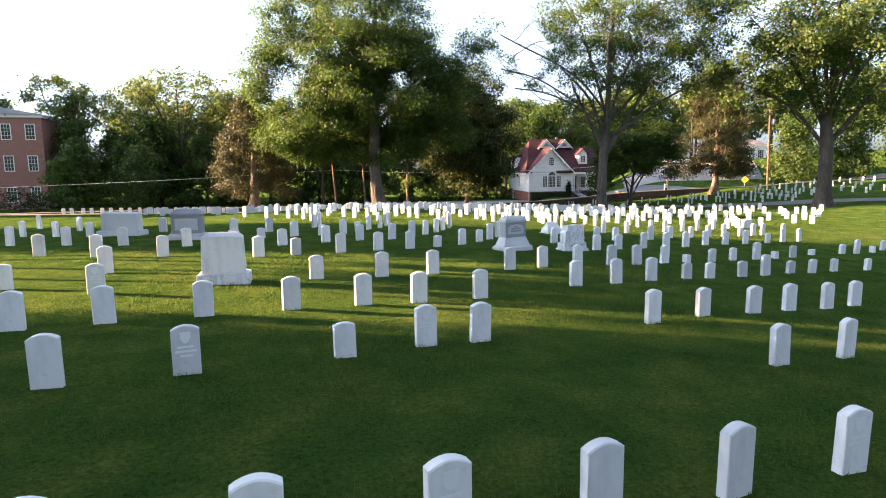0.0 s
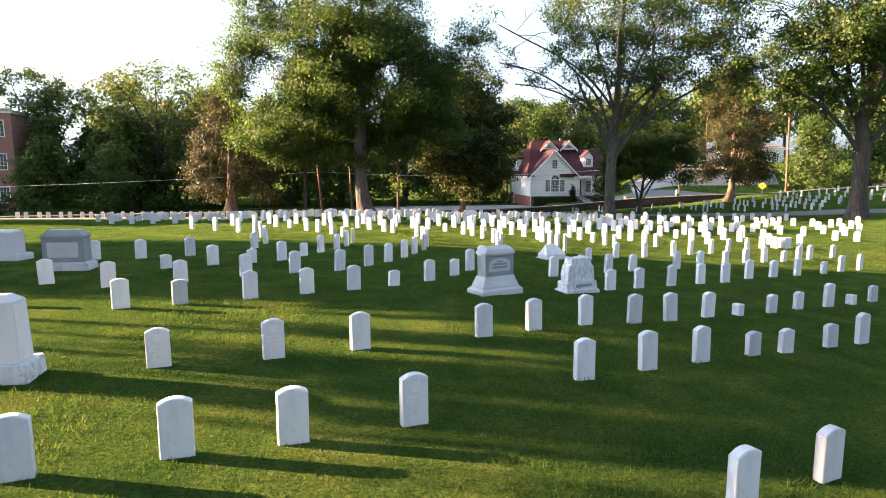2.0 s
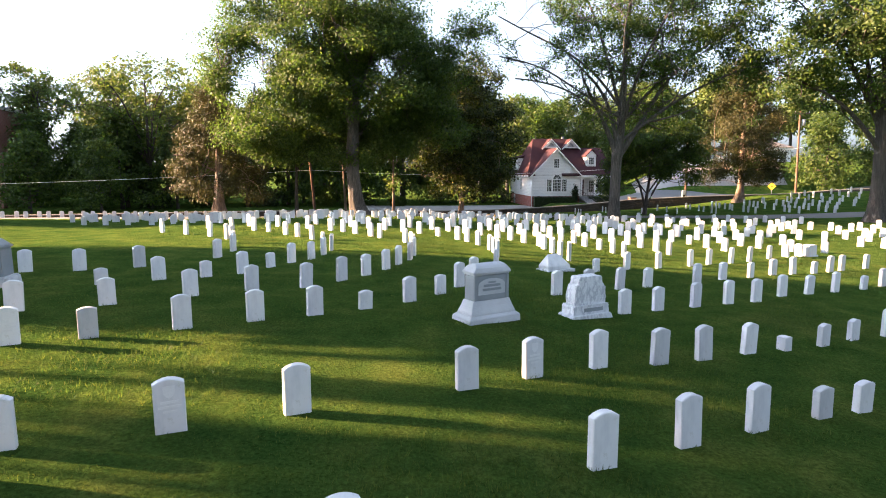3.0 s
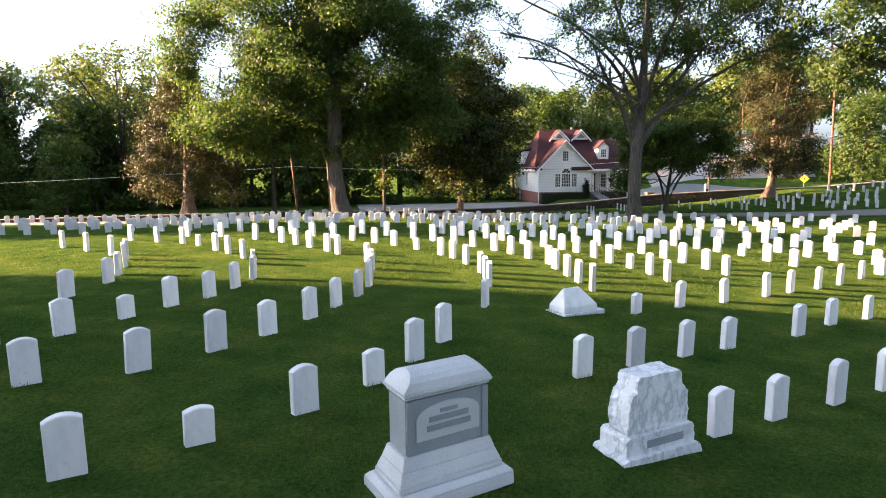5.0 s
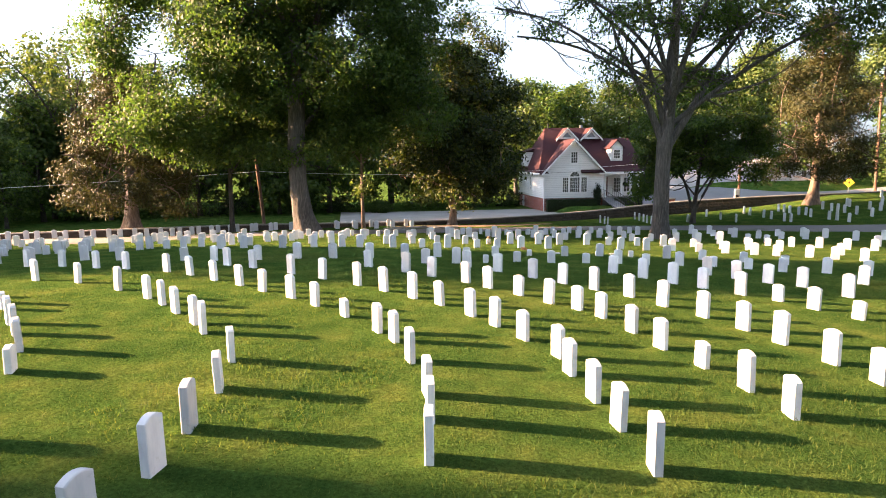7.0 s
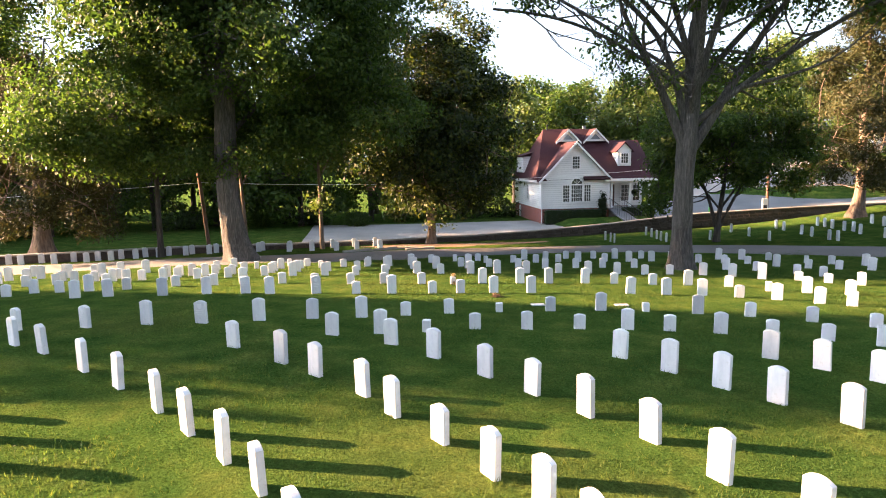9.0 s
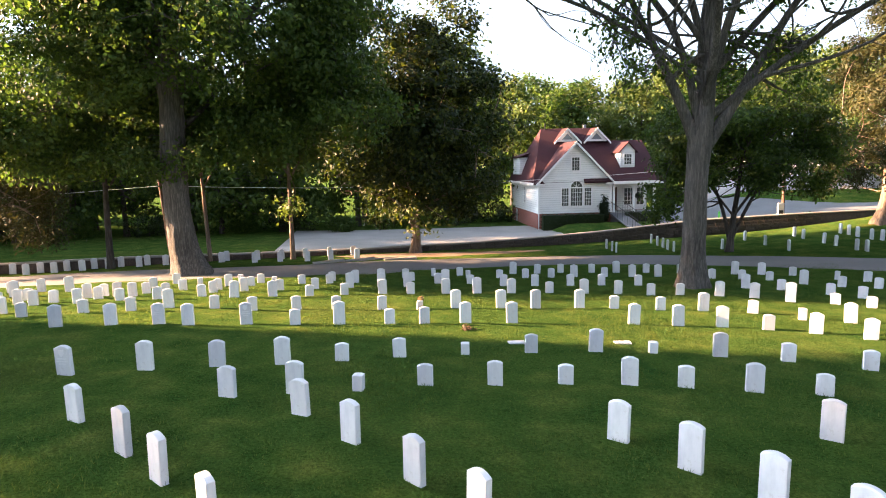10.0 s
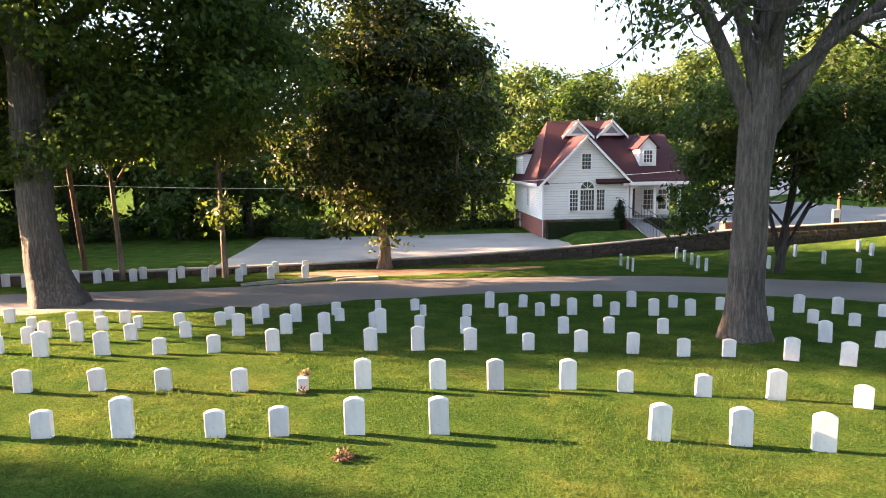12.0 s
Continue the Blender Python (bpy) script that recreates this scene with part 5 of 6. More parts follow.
# rock-faced monument with stepped shoulders and a name along its plinth
def shouldered():
    root = thing("rock_faced_monument", 4.06, 19.09, lay(4.06, 19.09) - 0.02, "rough pale rock-faced marble monument with stepped shoulders", "monument", turn=27.5)
    rnd = random.Random(3)

    def rough_block(name, outline, d, jag=0.010):
        """A slab of that outline with a dressed front and broken sides, edges and back."""
        me = prism(outline, d, VEINED, name, -d / 2)
        bm = bmesh.new()
        bm.from_mesh(me)
        bmesh.ops.triangulate(bm, faces=[f for f in bm.faces if len(f.verts) > 4])
        for _ in range(2):
            bmesh.ops.subdivide_edges(bm, edges=[e for e in bm.edges if e.calc_length() > 0.06], cuts=1, use_grid_fill=True)
        bmesh.ops.triangulate(bm, faces=bm.faces[:])
        for v in bm.verts:
            f = 0.25 if v.co.y < -d / 2 + 0.004 else 1.0
            v.co += Vector((rnd.uniform(-jag, jag), rnd.uniform(-jag, jag) * f, rnd.uniform(-jag, jag) * 0.7))
        bm.to_mesh(me)
        bm.free()
        return part(name, me, root)

    rough_block("base", [(-0.50, -0.06), (0.50, -0.06), (0.49, 0.07), (0.45, 0.10), (-0.45, 0.10), (-0.49, 0.07)], 0.46, jag=0.014)
    rough_block("plinth", [(-0.44, 0.09), (0.44, 0.09), (0.43, 0.25), (0.40, 0.285), (-0.40, 0.285), (-0.43, 0.25)], 0.36)
    rough_block("die", [(-0.375, 0.28), (0.375, 0.28), (0.385, 0.42), (0.365, 0.60), (0.33, 0.67), (0.285, 0.69), (0.275, 0.80), (0.25, 0.835), (-0.25, 0.835), (-0.275, 0.80), (-0.285, 0.69), (-0.33, 0.67), (-0.365, 0.60), (-0.385, 0.42)], 0.27)
    bars(root, "name_bar", [(0.05, 0.46, 0.075)], 0.225, -0.181, GRANITE, "raised name on the plinth as a plain bar")


shouldered()

# white die on a base (the nearest large monument)
stepped("family_monument", -4.47, 11.98, 13,
        [("base", 1.02, 0.55, 0.24, 1.00, 0.53, VEINED, 0.014), ("die", 0.83, 0.37, 0.73, 0.78, 0.34, MARBLE, 0.010), ("top", 0.78, 0.34, 0.085, 0.58, 0.14, MARBLE, 0.008)],
        "white marble family monument on a veined marble base")
stepped("family_monument", -12.0, 22.1, -4,
        [("base", 1.64, 0.7, 0.22, 1.62, 0.68, PALE_GRANITE, 0.02), ("die", 1.38, 0.42, 0.62, 1.36, 0.40, PALE_GRANITE, 0.012), ("top", 1.36, 0.40, 0.06, 1.2, 0.26, PALE_GRANITE, 0.01)],
        "long pale granite family monument on a low base")
m4 = stepped("family_monument", -8.66, 20.05, 9,
        [("base", 1.20, 0.66, 0.24, 1.16, 0.62, ROUGH_STONE, 0.03), ("die", 0.98, 0.46, 0.60, 0.97, 0.45, GRANITE, 0.02), ("moulding", 1.03, 0.50, 0.06, 1.03, 0.50, GRANITE, 0.015), ("cap", 1.00, 0.47, 0.15, 0.70, 0.26, GRANITE, 0.02)],
        "square grey granite family monument with a hipped cap")
part("panel", bevelled([(-0.36, -0.245, 0.36, 0.36, -0.22, 0.74)], PALE_GRANITE, 0.008), m4, "recessed paler inscription panel")

# low wedge-shaped marker with sloping ends
def wedge():
    root = thing("wedge_monument", 4.47, 24.92, lay(4.47, 24.92) - 0.02, "low white marble wedge-shaped grave monument", "monument", turn=30)
    part("base", bevelled([(-0.50, -0.29, -0.05, 0.50, 0.28, 0.06)], VEINED, 0.012), root)
    v = [(-0.45, -0.23, 0.06), (0.36, -0.23, 0.06), (0.36, 0.23, 0.06), (-0.45, 0.23, 0.06), (-0.45, -0.23, 0.17), (0.36, -0.23, 0.17), (0.36, 0.23, 0.17), (-0.45, 0.23, 0.17),
         (-0.30, -0.02, 0.50), (0.08, -0.02, 0.50), (0.08, 0.02, 0.50), (-0.30, 0.02, 0.50)]
    me = bpy.data.meshes.new("block")
    me.from_pydata(v, [], [(3, 2, 1, 0), (8, 9, 10, 11)] + [(o + k, o + (k + 1) % 4, o + 4 + (k + 1) % 4, o + 4 + k) for o in (0, 4) for k in range(4)])
    bm = bmesh.new()
    bm.from_mesh(me)
    bmesh.ops.bevel(bm, geom=bm.edges[:], offset=0.012, segments=2, affect="EDGES")
    bm.to_mesh(me)
    bm.free()
    me.materials.append(MARBLE)
    part("block", me, root)


wedge()
stepped("block_monument", 16.1, 32.1, 30, [("base", 0.66, 0.44, 0.08, 0.64, 0.42, MARBLE, 0.01), ("block", 0.54, 0.34, 0.42, 0.52, 0.32, MARBLE, 0.012)], "squat white marble block monument among headstones")

for x, y, turn in [(6.96, 45.35, 8), (9.39, 45.6, 2)]:
    fl = new("flat_marker", bevelled([(-0.19, -0.11, -0.05, 0.19, 0.11, 0.03)], PALE_GRANITE, 0.01, "flat_marker"))
    fl.matrix_world = pose(x, y, lay(x, y), 0, 0, turn)
    tagged(fl, "flat pale granite grave marker flush with the grass", "grave marker", "flat grave markers")


def flower_bunch(x, y, z, tint, r, label, seed):
    rng = np.random.default_rng(seed)
    root = thing("flower_bunch", x, y, z, label, "flowers")
    c = rng.normal(size=(14, 3)) * np.array([r, r, r * 0.5]) + np.array([0, 0, r * 0.7])
    c[:, 2] = np.maximum(c[:, 2], 0.02)
    part("petals", leaf_mesh("petals", c, 8, r * 0.35, 0.05, tint, rng, narrow=0.9), root)["kind"] = "stuff"
    part("stems", leaf_mesh("stems", c * 0.6, 5, r * 0.3, 0.12, POLE_WOOD, rng, narrow=0.12), root)["kind"] = "stuff"


DRY_PETAL = leaf_material("dried_petals", (0.05, 0.032, 0.02), (0.10, 0.065, 0.04), (0.20, 0.14, 0.09), (1, 0.9, 0.7), 0.2)
GOLD_PETAL = leaf_material("straw_yellow_petals", (0.35, 0.26, 0.10), (0.55, 0.42, 0.20), (0.70, 0.58, 0.34), (1, 0.9, 0.7), 0.2)
flower_bunch(5.85, 46.5, lay(5.85, 46.5), DRY_PETAL, 0.09, "withered brown bunch of flowers on the grass", 5)
flower_bunch(4.42, 49.28, lay(4.42, 49.28) + 0.26, GOLD_PETAL, 0.035, "straw-coloured flowers on top of a small stone", 6)
flower_bunch(4.46, 49.02, lay(4.46, 49.02), GOLD_PETAL, 0.03, "fallen straw-coloured petals in the grass", 7)

# ---------------------------------------------------------------- the white house


def window(parent, x, z, w, h, cols, rows, y=0.0, name="window"):
    """A sash window: casing, glass and glazing bars, standing slightly proud of the wall."""
    fr = part(name, solid([(x - w / 2 - 0.09, y - 0.05, z - 0.09, x - w / 2, y + 0.02, z + h + 0.09), (x + w / 2, y - 0.05, z - 0.09, x + w / 2 + 0.09, y + 0.02, z + h + 0.09),
                           (x - w / 2, y - 0.05, z + h, x + w / 2, y + 0.02, z + h + 0.09), (x - w / 2 - 0.03, y - 0.07, z - 0.10, x + w / 2 + 0.03, y + 0.02, z)], TRIM, name), parent, "white-framed window")
    part("pane", solid([(x - w / 2, y - 0.012, z, x + w / 2, y + 0.0, z + h)], GLASS, "pane"), fr, "dark window glass")
    barsz = [(x - w / 2 + w * k / cols - 0.014, y - 0.035, z, x - w / 2 + w * k / cols + 0.014, y - 0.013, z + h) for k in range(1, cols)]
    barsz += [(x - w / 2, y - 0.034, z + h * k / rows - 0.014, x + w / 2, y - 0.013, z + h * k / rows + 0.014) for k in range(1, rows)]
    part("glazing_bar", solid(barsz, TRIM, "glazing_bar"), fr)
    return fr


def slab(corners, thick, mat, name):
    """A roof plane of three or four corners with thickness."""
    c = [Vector(p) for p in corners]
    n = (c[1] - c[0]).cross(c[2] - c[0]).normalized()
    if n.z < 0:
        n = -n
    k = len(c)
    v = [tuple(p) for p in c] + [tuple(p - n * thick) for p in c]
    q = [tuple(range(k)), tuple(range(2 * k - 1, k - 1, -1))] + [(i, (i + 1) % k, k + (i + 1) % k, k + i) for i in range(k)]
    me = bpy.data.meshes.new(name)
    me.from_pydata(v, [], q)
    bm = bmesh.new()
    bm.from_mesh(me)
    bmesh.ops.recalc_face_normals(bm, faces=bm.faces[:])
    bm.to_mesh(me)
    bm.free()
    me.materials.append(mat)
    return me


def siding_material():
    m, n, l, b = material("white_lapped_siding", 0.55)
    co = n.new("ShaderNodeTexCoord")
    sx = n.new("ShaderNodeSeparateXYZ")
    l.new(co.outputs["Object"], sx.inputs[0])
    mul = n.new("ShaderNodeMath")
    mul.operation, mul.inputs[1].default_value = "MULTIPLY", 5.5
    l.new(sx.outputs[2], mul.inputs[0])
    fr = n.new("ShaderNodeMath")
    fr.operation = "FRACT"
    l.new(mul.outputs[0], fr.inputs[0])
    # the shade line at each lap is put into the colour; the boards are flat
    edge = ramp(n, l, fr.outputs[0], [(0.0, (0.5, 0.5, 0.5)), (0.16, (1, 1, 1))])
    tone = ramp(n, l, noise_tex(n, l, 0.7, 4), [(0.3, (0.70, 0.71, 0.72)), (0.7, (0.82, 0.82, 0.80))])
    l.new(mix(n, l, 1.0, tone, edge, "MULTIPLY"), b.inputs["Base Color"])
    bump(n, l, b, fr.outputs[0], -0.6, 0.02)
    return m


SIDING = siding_material()


def build_house():
    R = thing("house", 11.25, 82.3, -0.57, "white clapboard house with dark red roof and porch", "house", turn=8)
    W, D, E = 6.25, 11.0, 2.57
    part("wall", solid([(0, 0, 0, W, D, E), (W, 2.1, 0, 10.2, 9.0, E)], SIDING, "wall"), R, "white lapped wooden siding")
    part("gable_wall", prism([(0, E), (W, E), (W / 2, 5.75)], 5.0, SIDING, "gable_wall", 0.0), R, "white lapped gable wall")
    part("foundation", solid([(0.03, 0.03, -1.9, W - 0.03, D - 0.03, 0.0), (W - 0.1, 2.0, -1.9, 10.2, 9.0, 0.0)], RED_BRICK, "foundation"), R, "dark red brick basement wall")
    part("porch_floor", solid([(W, -0.05, -0.25, 10.3, 2.1, -0.02), (W, 0.0, -1.9, 10.25, 2.1, -0.25)], CONCRETE, "porch_floor"), R)
    # front gable roof
    over, ap = 0.28, 5.95
    part("roof", slab([(-over, -0.3, E - 0.1), (W / 2, -0.3, ap), (W / 2, 5.2, ap), (-over, 5.2, E - 0.1)], 0.12, RED_ROOF, "roof"), R, "dark red roof slope")
    part("roof", slab([(W + over, -0.3, E - 0.1), (W / 2, -0.3, ap), (W / 2, 5.2, ap), (W + over, 5.2, E - 0.1)], 0.12, RED_ROOF, "roof"), R)
    # hipped main roof and the lower wing
    zt, yr = 7.3, 5.5
    part("roof", slab([(-0.35, 0.3, E - 0.05), (W, 0.3, E - 0.05), (W, yr, zt), (1.6, yr, zt)], 0.14, RED_ROOF, "roof"), R)
    part("roof", slab([(-0.35, 0.3, E - 0.05), (1.6, yr, zt), (-0.35, D + 0.3, E - 0.05)], 0.14, RED_ROOF, "roof"), R)
    part("roof", slab([(-0.35, D + 0.3, E - 0.05), (1.6, yr, zt), (W, yr, zt), (W, D + 0.3, E - 0.05)], 0.14, RED_ROOF, "roof"), R)
    part("roof", slab([(W - 2.4, -0.35, E + 0.02), (10.6, -0.35, E + 0.02), (10.6, 4.4, 6.1), (W - 2.4, 4.4, 6.1)], 0.14, RED_ROOF, "roof"), R)
    part("roof", slab([(W - 2.4, 9.2, E), (10.6, 9.2, E), (10.6, 4.4, 6.1), (W - 2.4, 4.4, 6.1)], 0.14, RED_ROOF, "roof"), R)
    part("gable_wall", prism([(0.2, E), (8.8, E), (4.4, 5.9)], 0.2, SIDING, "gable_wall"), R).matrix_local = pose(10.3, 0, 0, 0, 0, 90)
    # rake boards, eaves boards and short returns on the gable
    for sx in (-1, 1):
        x0, x1 = (W / 2 + sx * (W / 2 + over), W / 2)
        part("rake_board", slab([(x0, -0.36, E - 0.12), (x1, -0.36, ap - 0.02), (x1, -0.36, ap - 0.24), (x0, -0.36, E - 0.34)], 0.06, TRIM, "rake_board"), R)
        cx = 0.18 if sx < 0 else W - 0.18
        part("eaves_return", bevelled([(cx - 0.3, -0.34, E - 0.2, cx + 0.3, 0.02, E - 0.06)], TRIM, 0.01, "eaves_return"), R)
        part("return_roof", prism([(cx - 0.3, E - 0.06), (cx + 0.3, E - 0.06), (cx + 0.1, E + 0.16), (cx - 0.1, E + 0.16)], 0.34, RED_ROOF, "return_roof", -0.36), R)
    part("corner_board", solid([(-0.03, -0.03, 0, 0.12, 0.12, E)], TRIM, "corner_board"), R)
    part("corner_board", solid([(W - 0.12, -0.03, 0, W + 0.03, 0.12, E)], TRIM, "corner_board"), R)
    part("fascia", solid([(W, -0.38, E - 0.22, 10.6, -0.33, E + 0.02)], TRIM, "fascia"), R)
    part("fascia", solid([(-0.40, 0.2, E - 0.2, -0.34, D + 0.3, E)], TRIM, "fascia"), R)
    part("downpipe", solid([(0.0, -0.11, -1.7, 0.07, -0.04, E - 0.1)], TRIM, "downpipe"), R)
    # porch: columns, arched beam, door
    for cx in (W + 0.22, W + 1.95, W + 3.75):
        part("column", bevelled([(cx - 0.09, 0.0, -0.02, cx + 0.09, 0.18, 2.25), (cx - 0.13, -0.04, -0.02, cx + 0.13, 0.22, 0.12), (cx - 0.13, -0.04, 2.1, cx + 0.13, 0.22, 2.2)], TRIM, 0.008, "column"), R)
    for a, b in ((W + 0.22, W + 1.95), (W + 1.95, W + 3.75)):
        n = 10
        out = [(a, 2.5), (b, 2.5), (b, 1.95)] + [((a + b) / 2 + (b - a) / 2 * 0.92 * math.cos(math.pi * k / n), 1.95 + 0.32 * math.sin(math.pi * k / n)) for k in range(n + 1)] + [(a, 1.95)]
        part("arched_beam", prism(out, 0.16, TRIM, "arched_beam", 0.02), R)
    d = part("door", bevelled([(W + 0.35, 2.03, 0, W + 1.25, 2.09, 2.03)], DARK_DOOR, 0.01, "door"), R, "dark red panelled front door")
    part("door_pane", solid([(W + 0.6, 2.015, 1.0, W + 1.0, 2.03, 1.8)], GLASS, "door_pane"), d)
    window(R, W + 2.35, 0.45, 0.85, 1.45, 3, 4, 2.08)
    window(R, W + 3.35, 0.45, 0.6, 1.45, 2, 4, 2.08)
    # windows of the gable front
    window(R, 2.28, 0.62, 0.56, 1.45, 3, 5)
    window(R, 4.22, 0.62, 0.56, 1.45, 3, 5)
    window(R, 3.25, 0.62, 0.98, 1.45, 5, 4)
    n = 12
    fan = [(3.25 + 0.49 * math.cos(math.pi * k / n), 2.16 + 0.49 * math.sin(math.pi * k / n)) for k in range(n + 1)]
    ring = [(3.25 + 0.60 * math.cos(math.pi * k / n), 2.16 + 0.60 * math.sin(math.pi * k / n)) for k in range(n + 1)]
    fw = part("fanlight", prism(ring + fan[::-1], 0.07, TRIM, "fanlight", -0.05), R, "white arched fanlight frame")
    part("pane", prism(fan, 0.012, GLASS, "pane", -0.012), fw, "dark window glass")
    part("glazing_bar", solid([(3.236, -0.035, 2.16, 3.264, -0.013, 2.64), (2.76, -0.035, 2.146, 3.74, -0.013, 2.174)], TRIM, "glazing_bar"), fw)
    for a in (45, 135):
        br = part("glazing_bar", solid([(0, -0.035, -0.012, 0.47, -0.014, 0.012)], TRIM, "glazing_bar"), fw)
        br.matrix_local = Matrix.Translation((3.25, 0, 2.16)) @ Matrix.Rotation(radians(-a), 4, "Y")
    window(R, 3.16, 3.55, 0.62, 1.05, 3, 4)
    # two ridge gablets with louvred faces
    for gx in (3.55, 6.2):
        part("gablet_wall", prism([(gx - 1.0, 6.05), (gx + 1.0, 6.05), (gx, 7.05)], 1.6, TRIM, "gablet_wall", 3.75), R, "white gablet with grey louvre")
        part("louvre", prism([(gx - 0.5, 6.22), (gx + 0.5, 6.22), (gx, 6.75)], 0.03, GRANITE, "louvre", 3.73), R)
        for sx in (-1, 1):
            part("gablet_roof", slab([(gx + sx * 1.22, 3.55, 5.98), (gx, 3.55, 7.24), (gx, 5.5, 7.24), (gx + sx * 1.22, 5.5, 5.98)], 0.1, RED_ROOF, "gablet_roof"), R)
            part("rake_board", slab([(gx + sx * 1.24, 3.5, 5.98), (gx, 3.5, 7.22), (gx, 3.5, 7.02), (gx + sx * 1.24, 3.5, 5.78)], 0.05, TRIM, "rake_board"), R)
    # dormer over the porch
    dx = 8.05
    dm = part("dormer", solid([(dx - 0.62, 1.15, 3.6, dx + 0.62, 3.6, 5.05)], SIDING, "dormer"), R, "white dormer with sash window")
    part("dormer_gable", prism([(dx - 0.72, 5.05), (dx + 0.72, 5.05), (dx, 5.78)], 2.6, TRIM, "dormer_gable", 1.15), dm)
    for sx in (-1, 1):
        part("dormer_roof", slab([(dx + sx * 0.86, 1.0, 4.98), (dx, 1.0, 5.88), (dx, 4.2, 5.88), (dx + sx * 0.86, 4.2, 4.98)], 0.08, RED_ROOF, "dormer_roof"), dm)
    window(R, dx, 3.95, 0.62, 0.85, 3, 3, 1.13)
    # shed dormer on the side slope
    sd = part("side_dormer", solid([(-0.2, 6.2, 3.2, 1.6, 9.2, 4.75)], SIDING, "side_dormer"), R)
    part("dormer_roof", slab([(-0.4, 6.0, 4.8), (1.8, 6.0, 5.5), (1.8, 9.4, 5.5), (-0.4, 9.4, 4.8)], 0.1, RED_ROOF, "dormer_roof"), sd)
    sw = window(R, 0, 0.7, 0.7, 1.4, 3, 4)
    sw.matrix_local = pose(0, 5.0, 0, 0, 0, -90)
    sw2 = window(R, 0, -1.2, 0.5, 0.95, 2, 2)
    sw2.matrix_local = pose(0.03, 8.5, 0, 0, 0, -90)
    part("chimney_pipe", solid([(1.9, 5.4, 7.2, 2.02, 5.5, 7.75)], IRON, "chimney_pipe"), R)
    part("chimney_pipe", solid([(5.6, 5.6, 7.2, 5.85, 5.8, 7.6)], GRANITE, "chimney_pipe"), R)
    return R


build_house()
HM = pose(11.25, 82.3, -0.57, 0, 0, 8)


def on_house(x, y):
    p = HM @ Vector((x, y, 0))
    return p.x, p.y


def hedge(x0, x1, y0, y1, z0, z1, name, label, seed, leaf=None):
    """A clipped hedge: a dark twiggy core under a coat of small leaves."""
    rng = np.random.default_rng(seed)
    cx, cy = on_house((x0 + x1) / 2, (y0 + y1) / 2)
    root = thing(name, cx, cy, z0, label, "hedge", turn=8)
    w, d, h = x1 - x0, y1 - y0, z1 - z0
    part("core", bevelled([(-w / 2 + 0.08, -d / 2 + 0.08, 0, w / 2 - 0.08, d / 2 - 0.08, h - 0.08)], HEDGE_LEAF, 0.05, "core"), root)
    c = rng.uniform(-0.5, 0.5, (int(260 * w), 3)) * np.array([w, d, h]) + np.array([0, 0, h / 2])
    part("leaves", leaf_mesh("leaves", c, 14, 0.06, 0.07, leaf or HEDGE_LEAF, rng), root)
    return root


hedge(0.1, 5.3, -1.2, -0.35, -1.95, -0.55, "hedge", "dark clipped hedge under the front windows", 41)
hedge(7.2, 10.2, -0.9, -0.25, -1.9, -0.5, "hedge", "dark clipped hedge in front of the porch", 42)


def topiary():
    rng = np.random.default_rng(44)
    x, y = on_house(5.45, -0.5)
    root = thing("conical_shrub", x, y, -1.75, "dark upright conical evergreen shrub by the porch", "shrub", turn=8)
    c = in_lobes([(0, 0, 0.9, 0.38, 0.38, 0.9, 150), (0, 0, 1.8, 0.28, 0.28, 0.8, 110)], rng, 0.2)
    part("foliage", leaf_mesh("foliage", c, 30, 0.09, 0.09, HEDGE_LEAF, rng), root)
    part("stem", solid([(-0.04, -0.04, -0.2, 0.04, 0.04, 1.6)], DARK_BARK, "stem"), root)


topiary()


def hanging_planter():
    rng = np.random.default_rng(46)
    x, y = on_house(8.95, 0.9)
    root = thing("hanging_planter", x, y, 0.62, "dark leafy hanging basket in the porch", "planter", turn=8)
    c = in_lobes([(0, 0, 0.1, 0.26, 0.26, 0.2, 60)], rng, 0.2)
    part("foliage", leaf_mesh("foliage", c, 20, 0.05, 0.09, HEDGE_LEAF, rng), root)
    part("basket", fast_mesh("basket", *tube([(0, 0, -0.14), (0, 0, -0.12), (0, 0, 0.05)], [0.02, 0.13, 0.18], 12), IRON), root)
    part("chain", fast_mesh("chain", *tube([(0, 0, 0.05), (0, 0, 1.35)], [0.008, 0.008], 5), IRON), root)


hanging_planter()


def front_walk():
    x, y = on_house(7.0, -2.2)
    root = thing("ramp", x, y, -1.9, "sloping concrete walk with black iron handrails", "ramp", turn=14)
    part("slab", prism([(-2.4, -0.1), (2.4, 1.16), (2.4, 1.3), (-2.4, 0.04)], 1.2, STREET, "slab", -0.6), root).rotation_euler = (0, 0, radians(90))
    for sx in (-0.55, 0.55):
        pts = [(sx, -2.3, 1.0), (sx, 2.3, 2.2)]
        part("handrail", fast_mesh("handrail", *tube(pts, [0.025, 0.025], 6), IRON), root)
        for k in range(12):
            yy = -2.3 + 4.6 * k / 11
            zz = 0.05 + 1.25 * (yy + 2.4) / 4.8
            part("baluster", fast_mesh("baluster", *tube([(sx, yy, zz - 0.05), (sx, yy, zz + 0.93)], [0.014, 0.014], 5), IRON), root)


front_walk()


